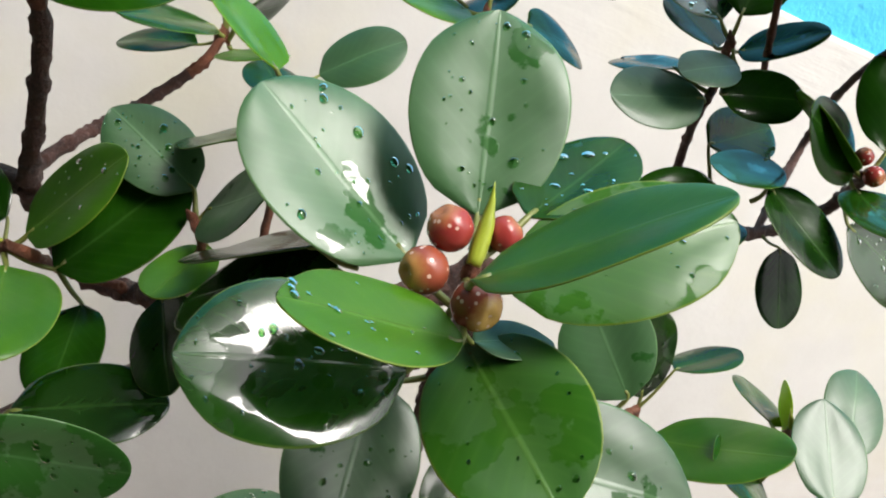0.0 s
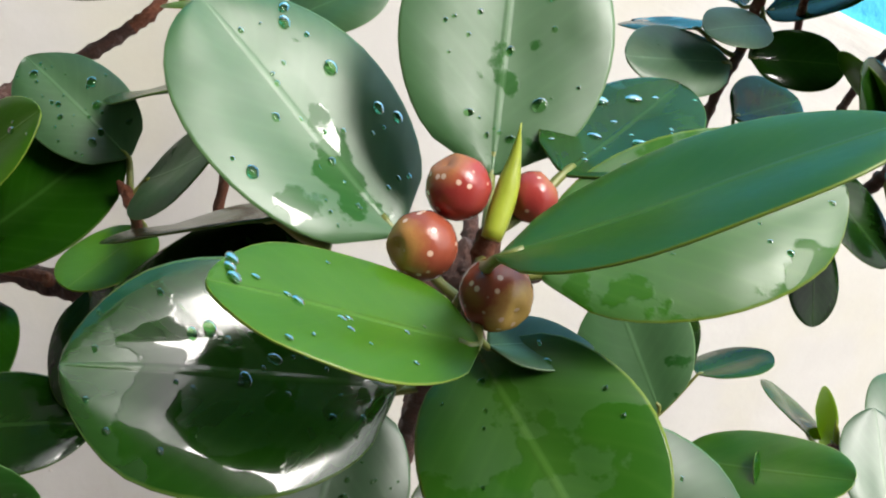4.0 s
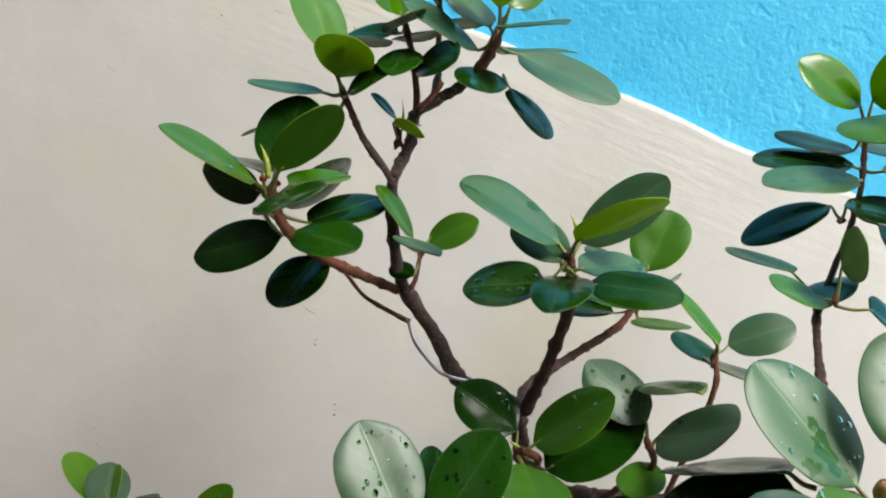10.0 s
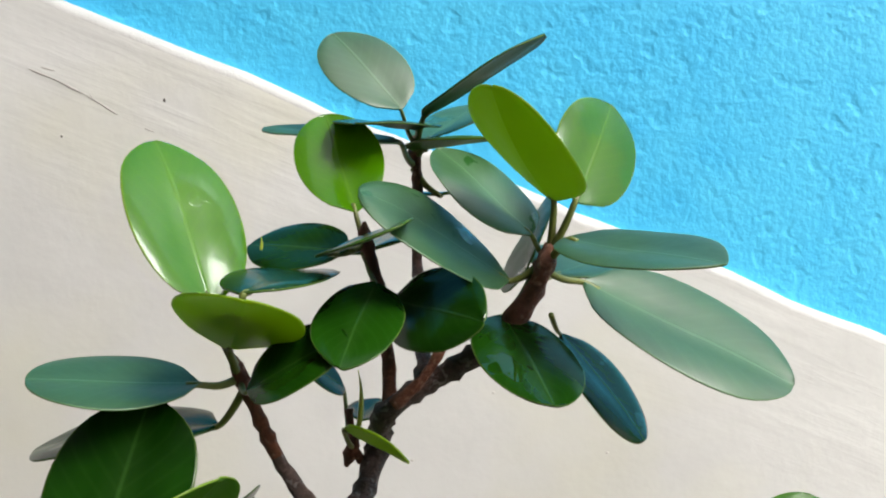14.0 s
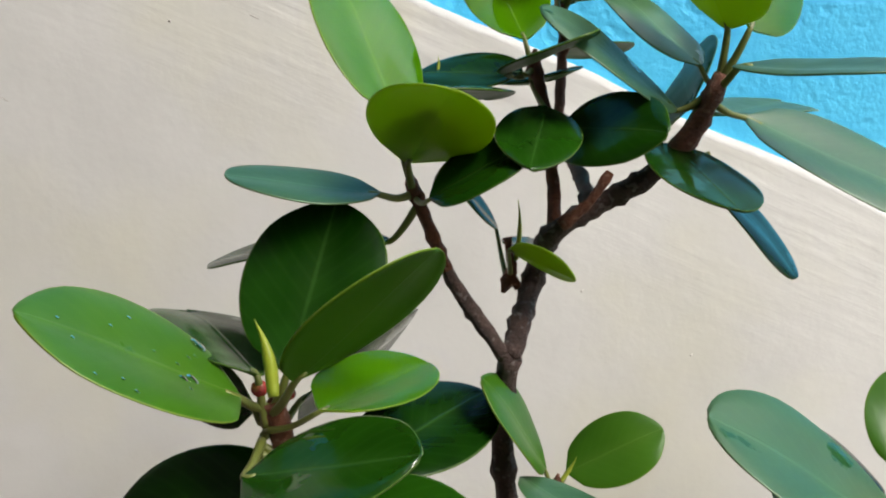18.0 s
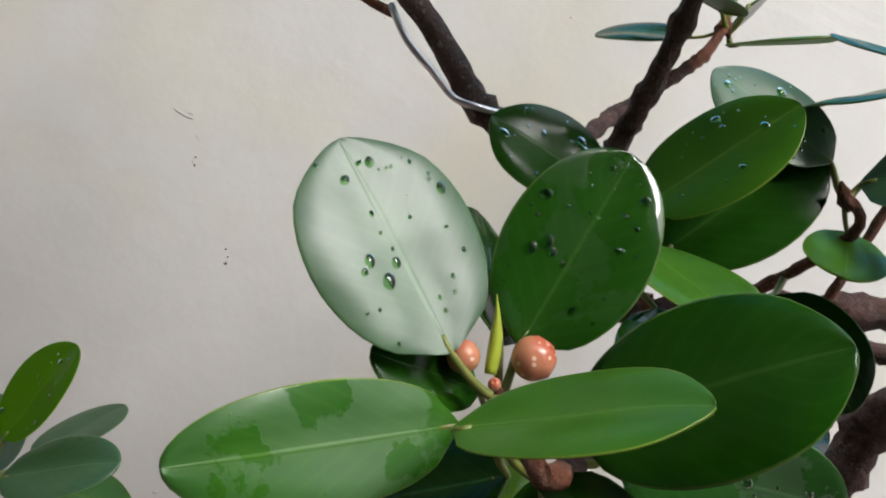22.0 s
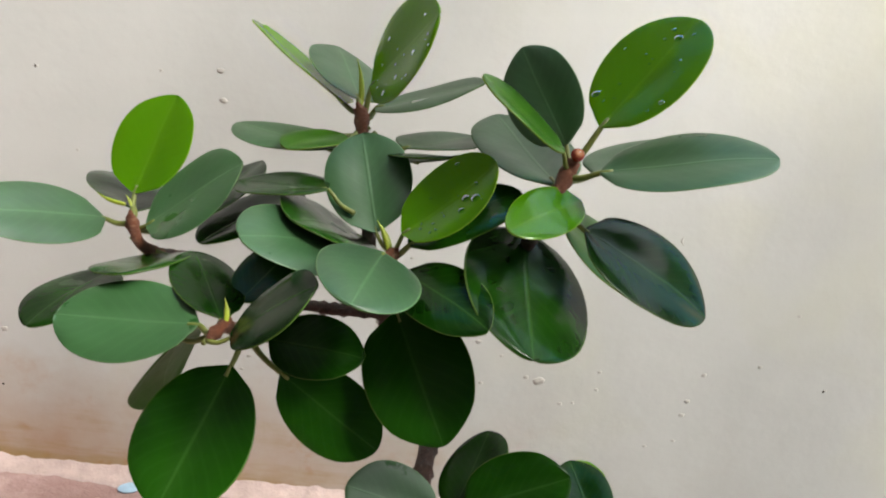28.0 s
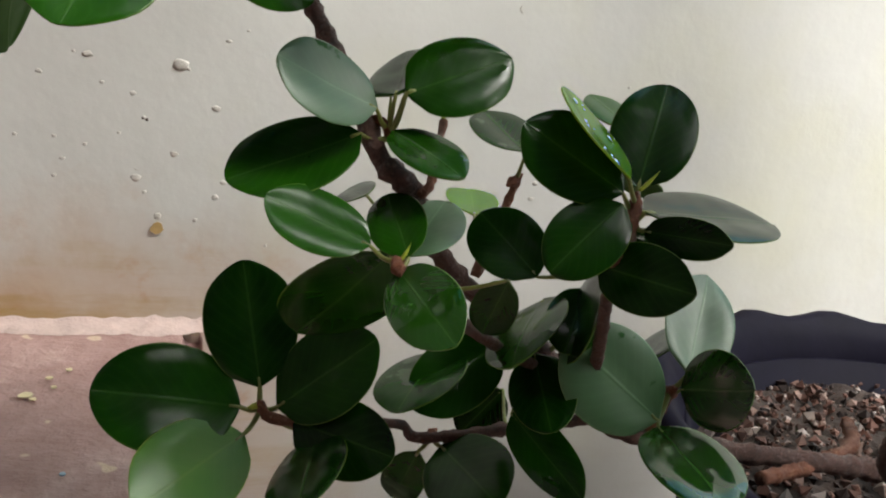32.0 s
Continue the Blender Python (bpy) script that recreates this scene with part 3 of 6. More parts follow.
plaster_bump(-0.08874, 0.7404, 0.000873)
plaster_bump(-0.01504, 0.7028, 0.00089)
plaster_bump(-0.2583, 0.595, 0.000894)
plaster_bump(-0.2382, 0.5277, 0.000932)
plaster_bump(-0.2221, 0.5593, 0.000689)
plaster_ridge(0.0011, (-0.404, 0.9347), (-0.3778, 0.9278), (-0.3553, 0.9216), (-0.3305, 0.9104), (-0.3093, 0.8984), (-0.2861, 0.8891), (-0.2629, 0.8827))
plaster_ridge(0.00117, (-0.3357, 0.921), (-0.3306, 0.9134), (-0.3216, 0.9022))
plaster_ridge(0.0012, (-0.446, 0.8392), (-0.4422, 0.8356), (-0.4357, 0.8323))
plaster_ridge(0.00117, (-0.3629, 0.9272), (-0.3478, 0.9237), (-0.3328, 0.922))
plaster_ridge(0.00117, (-0.4188, 0.9288), (-0.4002, 0.9223), (-0.3869, 0.9124))
plaster_ridge(0.00154, (-0.4495, 0.8431), (-0.4462, 0.8385), (-0.4423, 0.8338))
plaster_ridge(0.00162, (-0.2742, 0.6345), (-0.2662, 0.6279), (-0.2529, 0.6222))
plaster_ridge(0.00118, (-0.2707, 0.6333), (-0.2621, 0.6292), (-0.2507, 0.6237))
plaster_ridge(0.00119, (-0.2592, 0.6183), (-0.256, 0.6126), (-0.2539, 0.6075))
plaster_ridge(0.000807, (-0.261, 0.592), (-0.2586, 0.5991), (-0.2572, 0.6032))
plaster_ridge(0.0017, (-0.1738, 0.4365), (-0.1762, 0.4301), (-0.1718, 0.4254))
plaster_ridge(0.00139, (-0.4076, 0.3127), (-0.4028, 0.3097), (-0.3959, 0.3075))
plaster_ridge(0.0017, (-0.3871, 0.3764), (-0.3792, 0.3725), (-0.3727, 0.3677))
wall_speck(-0.3453, 0.8870, 0.0008)
wall_speck(-0.2873, 0.9099, 0.0010)
wall_speck(-0.6108, 0.5018, 0.0009)
wall_speck(-0.5780, 0.4848, 0.0010)
wall_speck(-0.6021, 0.2713, 0.0010)
wall_speck(-0.2380, 0.5305, 0.0007)
wall_speck(-0.2576, 0.5996, 0.0007)
wall_speck(-0.0553, 0.3375, 0.0011)
wall_speck(-0.2393, 0.5362, 0.0008)
wall_speck(-0.1151, 0.2257, 0.0008)
wall_speck(-0.2396, 0.5258, 0.0012)
wall_speck(-0.2585, 0.5942, 0.0009)
wall_speck(-0.3978, 0.3393, 0.0011)
wall_speck(-0.4000, 0.3400, 0.0009)
wall_stain(-0.3895, 0.2750, 0.0035, 0.0042)
plaster_bump(-0.4301, 0.3730, 0.00225)
plaster_bump(-0.4464, 0.3033, 0.00105)
paint_fleck(-0.4856, 0.594, 0.00746, "yellow")
paint_fleck(-0.5087, 0.5656, 0.00337, "blue")
paint_fleck(-0.512, 0.6071, 0.00626, "blue")
paint_fleck(-0.5577, 0.5217, 0.00197, "blue")
paint_fleck(-0.4402, 0.5461, 0.00163, "yellow")
paint_fleck(-0.4317, 0.5569, 0.00166, "yellow")
paint_fleck(-0.449, 0.5264, 0.00317, "yellow")
paint_fleck(-0.5211, 0.5537, 0.00166, "blue")
paint_fleck(-0.4886, 0.5691, 0.00127, "yellow")
paint_fleck(-0.4452, 0.5219, 0.00165, "yellow")
paint_fleck(-0.4371, 0.5352, 0.00142, "yellow")
paint_fleck(-0.4263, 0.4517, 0.00118, "blue")
paint_fleck(-0.4872, 0.5891, 0.00646, "yellow")

# ---- plant ----
plant = new("ficus_plant")
plant.location = (0.03, 0.355, 0.2)
plant.empty_display_size = 0.05
tagged(plant, "wired ficus bonsai with glossy round leaves and red figs", "plant")
ORIGIN = Vector(plant.location)
ALONG = []
SHOOTS = []


def stem(name, thick, thin, *points, bark=None):
    """A woody stem through the points, from its thick to its thin end (radii in millimetres), with leaf scars and lumps."""
    line = spline(points, 0.0022 if thick < 5 else 0.0035)
    n = len(line)
    rng = random.Random(len(ALONG))
    scars = [rng.random() < 0.2 for _ in range(n)]
    radii = []
    for i in range(n):
        r = (thick + (thin - thick) * i / (n - 1)) / 1000
        radii.append(r * (1.26 if scars[i] else 1.0) * (1 + 0.07 * noise.noise(line[i] * 60)))
    ALONG.extend(line)
    main = bark or (BARK if thick > 2.1 else RED_BARK)
    v, f = tube(line, radii, 14 if thick > 5 else 10, 0.24 if thick < 6 else 0.28, len(ALONG))
    sides = 14 if thick > 5 else 10
    red_from = n - max(3, round(0.028 / 0.0022)) if name == "branch" and thin < 2.7 else n
    slots = [1 if i // sides >= red_from else 0 for i in range((n - 1) * sides)] + [0, 0]
    ob = mesh_object(name, [q - ORIGIN for q in v], f, [main, RED_BARK], plant, face_slots=slots)
    return ob


def shoot(place):
    SHOOTS.append({"place": Vector(place), "leaves": [], "figs": [], "buds": []})


def leaf(kind, base, tip, width, facing):
    SHOOTS[-1]["leaves"].append((kind, Vector(base), Vector(tip), width, Vector(facing)))


def fig(place, size, eye, tone="red"):
    SHOOTS[-1]["figs"].append((Vector(place), size, Vector(eye), tone))


def bud(base, tip, size):
    SHOOTS[-1]["buds"].append((Vector(base), Vector(tip), size))


ROWS_V = (-1.0, -0.965, -0.82, -0.58, -0.3, -0.07, 0.07, 0.3, 0.58, 0.82, 0.965, 1.0)


def blade_point(s, v, base, u, side, n, length, width, shape):
    """A place on the blade: s from base to tip, v from edge to edge."""
    arch, fold, wave, turn, blunt, point, droop = shape
    t = s**blunt
    half = 0.53 * width * max(0.012, math.sqrt(max(0.0, 1 - (2 * t - 1) ** 2))) * min(1.0, 0.55 + s * 4.5)
    if s > 0.78:
        half *= 1 - point * ((s - 0.78) / 0.22) ** 2
    x = s * length
    y = v * half
    # two halves folded along the midrib, the blade arched and its tip bent back
    z = (arch * length - 0.2 * fold * width) * 4 * s * (1 - s) + fold * half * abs(v) ** 1.3 * (1 - 0.45 * s) + wave * length * math.sin(7 * s + 2.5 * v + turn) * abs(v)
    z -= droop * length * max(0.0, s - 0.55) ** 2
    z -= 0.10 * half * max(0.0, abs(v) - 0.6) ** 1.5 / 0.25
    return base + u * x + side * y + n * z


def build_leaf(kind, base, tip, width, facing, parent, foot):
    rng = random.Random(round(base.x * 1e5) * 31 + round(tip.z * 1e5))
    u = tip - base
    length = u.length
    u.normalize()
    side = u.cross(facing).normalized()
    n = side.cross(u).normalized()
    shape = (rng.uniform(-0.01, 0.035), rng.uniform(0.09, 0.24) + (0.16 if kind[0] == "y" else 0.0), rng.uniform(0.004, 0.012), rng.uniform(0, 6), rng.uniform(0.94, 1.12), rng.uniform(0.0, 0.38), rng.uniform(0.0, 0.35))
    steps, wide = 20, len(ROWS_V)
    verts, uvs, faces, slots = [], [], [], []
    for i in range(steps + 1):
        s = 0.5 - 0.5 * math.cos(math.pi * i / steps)
        for v in ROWS_V:
            verts.append(blade_point(s, v, base, u, side, n, length, width, shape))
            uvs.append((s, v))
    count = len(verts)
    for i in range(steps + 1):
        for k in range(wide):
            verts.append(verts[i * wide + k] - n * (0.00022 if k in (0, wide - 1) or i in (0, steps) else 0.0006))
            uvs.append(uvs[i * wide + k])
    for i in range(steps):
        for k in range(wide - 1):
            a = i * wide + k
            faces.append((a, a + wide, a + wide + 1, a + 1))
            slots.append(0)
            faces.append((a + count, a + count + 1, a + count + wide + 1, a + count + wide))
            slots.append(1)
    rim = [k for k in range(wide)] + [i * wide + wide - 1 for i in range(1, steps + 1)] + [steps * wide + k for k in range(wide - 2, -1, -1)] + [i * wide for i in range(steps - 1, 0, -1)]
    for a, b in zip(rim, rim[1:] + rim[:1]):
        faces.append((a, b, b + count, a + count))
        slots.append(0)
    # the stalk, running a little way under the blade
    on = base + u * length * 0.08 - n * 0.0006
    mid = (base + foot) / 2 - Vector((0, 0, 0.0015))
    stalk = spline([foot, mid, base - n * 0.0006, on], 0.002)
    thick = 0.0011 if length > 0.04 else 0.0008
    tv, tf = tube(stalk, [thick * (1.15 - 0.5 * i / len(stalk)) for i in range(len(stalk))], 7)
    start = len(verts)
    verts += tv
    uvs += [(0.5, 0.5)] * len(tv)
    faces += [tuple(q + start for q in f) for f in tf]
    slots += [2] * len(tf)
    tone = kind[0]
    mats = [LEAF[tone], UNDER[{"h": "h", "y": "y", "g": "y"}.get(tone, "m")], PETIOLE]
    label = {"m": "dark green leathery leaf", "w": "wet dark green glossy leaf", "h": "fresh mid green leaf", "y": "young lime green leaf", "s": "silvery waxy blue green leaf", "p": "pale waxy leaf patched with wet film", "f": "fresh green leaf patched with wet film", "g": "glossy young lime green leaf"}[tone]
    mesh_object("leaf", [v - ORIGIN for v in verts], faces, mats, parent, face_slots=slots, uvs=uvs, label=label)
    if "d" in kind:
        drops(base, u, side, n, length, width, shape, parent, rng, 30 if tone in "wsp" else 16)


def dome(verts, faces, c, u, side, n, r, a0, squash):
    start, rings, sides = len(verts), 4, 12
    for i in range(rings):
        el = 0.5 * math.pi * i / rings
        for k in range(sides):
            a = a0 + 2 * math.pi * k / sides
            rr = r * math.cos(el) * (1 + 0.12 * math.sin(2 * a))
            verts.append(c + u * rr * math.cos(a) * squash + side * rr * math.sin(a) + n * (r * 0.34 * math.sin(el) + 0.00003))
    verts.append(c + n * r * 0.345)
    for i in range(rings - 1):
        for k in range(sides):
            k2 = (k + 1) % sides
            faces.append((start + i * sides + k, start + i * sides + k2, start + (i + 1) * sides + k2, start + (i + 1) * sides + k))
    for k in range(sides):
        faces.append((start + (rings - 1) * sides + k, start + (rings - 1) * sides + (k + 1) % sides, start + rings * sides))
    faces.append(tuple(start + k for k in range(sides))[::-1])


def drops(base, u, side, n, length, width, shape, parent, rng, many):
    """Water on one leaf: single drops, and the fine spray joined."""
    spray, spray_faces = [], []
    for i in range(many):
        s, v = rng.uniform(0.12, 0.93), rng.uniform(-0.85, 0.85)
        c = blade_point(s, v, base, u, side, n, length, width, shape)
        a0, squash = rng.uniform(0, 6), rng.uniform(0.7, 1.3)
        if i % 4 == 0:
            verts, faces = [], []
            dome(verts, faces, c, u, side, n, rng.uniform(0.0008, 0.0017), a0, squash)
            mesh_object("water_drop", [q - ORIGIN for q in verts], faces, [WATER], parent, label="clear water drop")
        else:
            dome(spray, spray_faces, c, u, side, n, rng.uniform(0.0003, 0.0007), a0, squash)
    tagged(mesh_object("water_spray", [q - ORIGIN for q in spray], spray_faces, [WATER], parent, label="fine clear water spray on a leaf"), kind="stuff")


def build_fig(place, size, eye, tone, parent):
    """A small round fig with a low mouth at the end that eye points to."""
    w = eye.normalized()
    a = w.orthogonal().normalized()
    b = w.cross(a)
    verts, faces, uvs = [], [], []
    rings, sides = 18, 20
    for i in range(rings + 1):
        el = -0.5 * math.pi + math.pi * i / rings
        r, h = size * math.cos(el), size * math.sin(el)
        if i > rings - 4:
            h += size * (0.01, -0.03, -0.10, -0.17)[i - rings + 3]
        for k in range(sides):
            t = 2 * math.pi * k / sides
            star = 1 + (0.10 * math.cos(3 * t) if i > rings - 4 else 0.02 * math.sin(5 * t + i))
            verts.append(place + (a * math.cos(t) + b * math.sin(t)) * max(r, size * 0.01) * star + w * h)
            uvs.append((i / rings, k / sides))
    for i in range(rings):
        for k in range(sides):
            k2 = (k + 1) % sides
            faces.append((i * sides + k, i * sides + k2, (i + 1) * sides + k2, (i + 1) * sides + k))
    mesh_object("fig", [v - ORIGIN for v in verts], faces, [FIGS[tone][0]], parent, uvs=uvs, label=FIGS[tone][1])


def build_bud(base, tip, size, parent):
    bend = (tip - base).orthogonal().normalized() * (tip - base).length * 0.06
    line = spline([base, base.lerp(tip, 0.35) + bend, base.lerp(tip, 0.7) + bend, tip], (tip - base).length / 14)
    n = len(line) - 1
    v, f = tube(line, [max(0.00012, size * (0.75 + 1.2 * t - 2.0 * t * t + 0.06 * (1 - t)) if t < 0.5 else size * 0.9 * (1 - t) / 0.5) for t in (i / n for i in range(n + 1))], 10)
    mesh_object("bud", [q - ORIGIN for q in v], f, [BUD], parent, label="pointed yellow green leaf bud")


def build_shoots():
    for s in SHOOTS:
        place, leaves = s["place"], s["leaves"]
        near = min(ALONG, key=lambda q: (q - place).length)
        out = sum(((t - b).normalized() for _, b, t, _, _ in leaves), Vector((0, 0, 1.5))).normalized()
        line = spline([place - out * 0.007, place - out * 0.0035, place, place + out * 0.003], 0.0012)
        v, f = tube(line, [(0.0021 + 0.0004 * (i % 3 == 0)) * (1 - 0.8 * (i / (len(line) - 1)) ** 3) * min(1.0, 0.25 + 2.5 * i / (len(line) - 1)) for i in range(len(line))], 12, 0.1)
        tip = mesh_object("shoot", [q - ORIGIN for q in v], f, [RED_BARK], plant, label="reddish shoot tip")
        for i, (kind, base, end, width, facing) in enumerate(leaves):
            foot = place - out * (0.001 + 0.0012 * i)
            if (base - foot).length > 0.026:
                other = min(ALONG, key=lambda q: (q - base).length)
                foot = other if (other - base).length < (base - foot).length else foot
                if (base - foot).length > 0.03:
                    foot = base.lerp(foot, 0.012 / (base - foot).length)
            build_leaf(kind, base, end, width, facing, tip, foot)
        for item in s["figs"]:
            build_fig(*item, tip)
        for item in s["buds"]:
            build_bud(*item, tip)


stem("trunk", 15, 7, (0.035, 0.365, 0.19), (0.0452, 0.3413, 0.3349), (0.0347, 0.3439, 0.3617), (0.017, 0.3487, 0.4094), (0.0127, 0.3527, 0.4355), (0.02, 0.3612, 0.4756), (0.0518, 0.3551, 0.5326), (0.0634, 0.3528, 0.563), (0.082, 0.3, 0.6), (0.084, 0.29, 0.645))
stem("root", 6, 3, (0.0259, 0.3721, 0.4799), (0.0321, 0.3709, 0.4504), (0.0392, 0.3657, 0.4245), (0.0371, 0.3607, 0.3971), (0.0364, 0.3543, 0.3668), (0.045, 0.375, 0.19), bark=RED_BARK)
stem("root", 5, 3, (0.0393, 0.3742, 0.4881), (0.0339, 0.3616, 0.4684), (0.0267, 0.3502, 0.4487), (0.0241, 0.3468, 0.4281), (0.0304, 0.3443, 0.3952), (0.06, 0.35, 0.19), bark=RED_BARK)
stem("root", 5, 4, (0.0086, 0.3426, 0.4253), (0.0147, 0.3402, 0.4313), (0.028, 0.3426, 0.4293), (0.0517, 0.3518, 0.4327), bark=RED_BARK)
stem("root", 3.6, 3, (-0.0027, 0.3301, 0.4212), (0.0042, 0.3249, 0.4231), (0.0183, 0.3236, 0.4225), (0.0481, 0.3316, 0.4215))
stem("root", 1.6, 1.2, (0.0098, 0.3323, 0.4156), (0.0162, 0.3287, 0.4132), (0.0229, 0.3224, 0.4037), (0.0311, 0.3193, 0.3862), (0.0404, 0.32, 0.3622), bark=RED_BARK)
stem("root", 1.4, 1.1, (0.017, 0.3335, 0.4144), (0.0141, 0.3296, 0.404), (0.0159, 0.3301, 0.3834), bark=RED_BARK)
stem("root", 3, 2.2, (0.0634, 0.3528, 0.563), (0.0344, 0.3394, 0.4996), (0.0138, 0.3287, 0.491), (0.0204, 0.3277, 0.4756), (0.0324, 0.3303, 0.4423), (0, 0.33, 0.19))
stem("branch", 6, 4.5, (0.084, 0.29, 0.645), (0.0622, 0.2936, 0.629), (-0.007, 0.3055, 0.6271), (-0.0391, 0.3129, 0.6231), (-0.059, 0.338, 0.612))
stem("branch", 4.5, 4, (-0.059, 0.338, 0.612), (-0.0786, 0.3425, 0.6201), (-0.0861, 0.328, 0.6555), (-0.0882, 0.3148, 0.6731))
stem("branch", 5, 3.0, (-0.0882, 0.3148, 0.6731), (-0.12, 0.322, 0.683), (-0.1375, 0.3334, 0.7065), (-0.1574, 0.338, 0.7346), (-0.1643, 0.3443, 0.7694), (-0.1641, 0.3384, 0.7917), bark=GREY_BARK)
stem("branch", 3.2, 2.4, (-0.1641, 0.3384, 0.7917), (-0.1569, 0.3589, 0.81), (-0.1548, 0.3481, 0.8252), (-0.1435, 0.3487, 0.834), (-0.1279, 0.3492, 0.8444), (-0.1161, 0.3506, 0.8585), (-0.1107, 0.3524, 0.8729), bark=GREY_BARK)
stem("branch", 2.2, 1.7, (-0.1646, 0.3382, 0.7905), (-0.1751, 0.3403, 0.8039), (-0.1832, 0.3421, 0.8148), (-0.1948, 0.3461, 0.8384), bark=GREY_BARK)
stem("branch", 2, 1.6, (-0.1537, 0.3481, 0.8261), (-0.1544, 0.3529, 0.8392), (-0.1581, 0.3564, 0.8593), (-0.1622, 0.359, 0.8737))
stem("branch", 2.2, 1.7, (-0.1473, 0.3485, 0.8311), (-0.1445, 0.3519, 0.8364), (-0.1452, 0.4078, 0.8529), (-0.1464, 0.4102, 0.8671), (-0.1466, 0.4132, 0.8854), (-0.1481, 0.4152, 0.8969))
stem("twig", 1.8, 1.2, (-0.1528, 0.3434, 0.8292), (-0.1451, 0.3448, 0.8363), (-0.14, 0.3466, 0.8444))
stem("branch", 2.7, 3.0, (-0.1589, 0.3366, 0.7289), (-0.1729, 0.3271, 0.7368), (-0.1874, 0.3179, 0.7452), (-0.2006, 0.3085, 0.7538), (-0.2126, 0.3, 0.7661), (-0.2192, 0.3033, 0.7744), (-0.2241, 0.3076, 0.7875), bark=RED_BARK)
stem("twig", 1.6, 0.8, (-0.151, 0.3339, 0.7116), (-0.1652, 0.3346, 0.718), (-0.1775, 0.3354, 0.7246), (-0.1856, 0.3368, 0.7334), (-0.1905, 0.3375, 0.7384))
stem("twig", 1.6, 1.2, (-0.1522, 0.3356, 0.7284), (-0.1491, 0.3375, 0.7368), (-0.1479, 0.3399, 0.7458), (-0.147, 0.3419, 0.7531))
stem("twig", 1.4, 1.0, (-0.1611, 0.3579, 0.8071), (-0.1639, 0.3588, 0.8111), (-0.1635, 0.359, 0.8119), (-0.1655, 0.3611, 0.8217))
stem("branch", 3.4, 2.6, (-0.0846, 0.3077, 0.6754), (-0.0752, 0.2997, 0.7058), (-0.068, 0.2929, 0.7398), (-0.0711, 0.2851, 0.7668))
stem("branch", 3.0, 2.2, (-0.0841, 0.312, 0.6724), (-0.0853, 0.3327, 0.674), (-0.0738, 0.3532, 0.6776), (-0.0523, 0.3773, 0.684), (-0.025, 0.3887, 0.7), (-0.0151, 0.3944, 0.7137))
stem("twig", 1.8, 1.4, (-0.0391, 0.3129, 0.6231), (-0.0224, 0.2765, 0.6615), (-0.0252, 0.2805, 0.6733))
stem("twig", 1.8, 1.4, (-0.007, 0.3055, 0.6271), (0.0077, 0.2914, 0.6943), (0.0088, 0.2982, 0.7162))
stem("twig", 2.0, 1.8, (-0.059, 0.3246, 0.6223), (-0.076, 0.3276, 0.6262), (-0.0791, 0.2815, 0.6591), (-0.0878, 0.2836, 0.6628))
stem("branch", 4, 2.6, (0.078, 0.31, 0.59), (0.0332, 0.352, 0.5939), (-0.028, 0.3169, 0.5926), (-0.0759, 0.2873, 0.5968), (-0.1188, 0.2171, 0.6232), (-0.1246, 0.2192, 0.6271), (-0.1294, 0.2225, 0.6346), (-0.1317, 0.224, 0.6381))
stem("branch", 4, 3, (0.084, 0.29, 0.645), (0.1083, 0.2996, 0.63), (0.1459, 0.3186, 0.6359), (0.1827, 0.3267, 0.6403), (0.2393, 0.3389, 0.6311), (0.2745, 0.3389, 0.6428), (0.2742, 0.3157, 0.6717))
stem("branch", 2.6, 2, (0.1827, 0.3267, 0.6403), (0.2074, 0.37, 0.6523), (0.2049, 0.3585, 0.6823), (0.2153, 0.3634, 0.7014), (0.221, 0.3692, 0.7219))
stem("branch", 2.4, 2, (0.1931, 0.3353, 0.6378), (0.2175, 0.3514, 0.6498))
stem("branch", 3, 1.6, (0.0925, 0.3227, 0.631), (0.1037, 0.4069, 0.7021), (0.1198, 0.4331, 0.7324), (0.128, 0.4393, 0.7549), (0.1282, 0.4298, 0.7893), (0.1309, 0.4426, 0.8311))
stem("branch", 2.2, 1.6, (0.2393, 0.3389, 0.6311), (0.2783, 0.3753, 0.6594), (0.2808, 0.3564, 0.7008), (0.2921, 0.3261, 0.7423), (0.294, 0.3212, 0.761))
stem("twig", 1.8, 1.5, (0.2382, 0.3619, 0.7041), (0.2338, 0.358, 0.7575), (0.2305, 0.3582, 0.7907))
stem("branch", 3.4, 2.2, (0.075, 0.32, 0.57), (0.0534, 0.2499, 0.5872), (0.0537, 0.2314, 0.6292), (0.0515, 0.1973, 0.6709), (0.0492, 0.1734, 0.6947), (0.0472, 0.1666, 0.7113))
stem("twig", 1.8, 1.5, (0.075, 0.32, 0.55), (0.0542, 0.2726, 0.5505), (0.0548, 0.2744, 0.5564))
stem("branch", 2.6, 1.8, (0.082, 0.3, 0.6), (0.1071, 0.2297, 0.6081), (0.1728, 0.3, 0.5576))
stem("branch", 2.4, 1.8, (0.1071, 0.2297, 0.6081), (0.175, 0.2413, 0.567), (0.2195, 0.2515, 0.5779))
stem("branch", 4.2, 2.2, (0.05, 0.345, 0.4), (-0.051, 0.3409, 0.447), (-0.0893, 0.2986, 0.4746), (-0.1061, 0.2864, 0.4973), (-0.1379, 0.237, 0.5326), (-0.1361, 0.2443, 0.5509))
stem("twig", 2, 1.6, (0, 0.33, 0.36), (-0.04, 0.28, 0.38), (-0.1052, 0.1882, 0.4613))
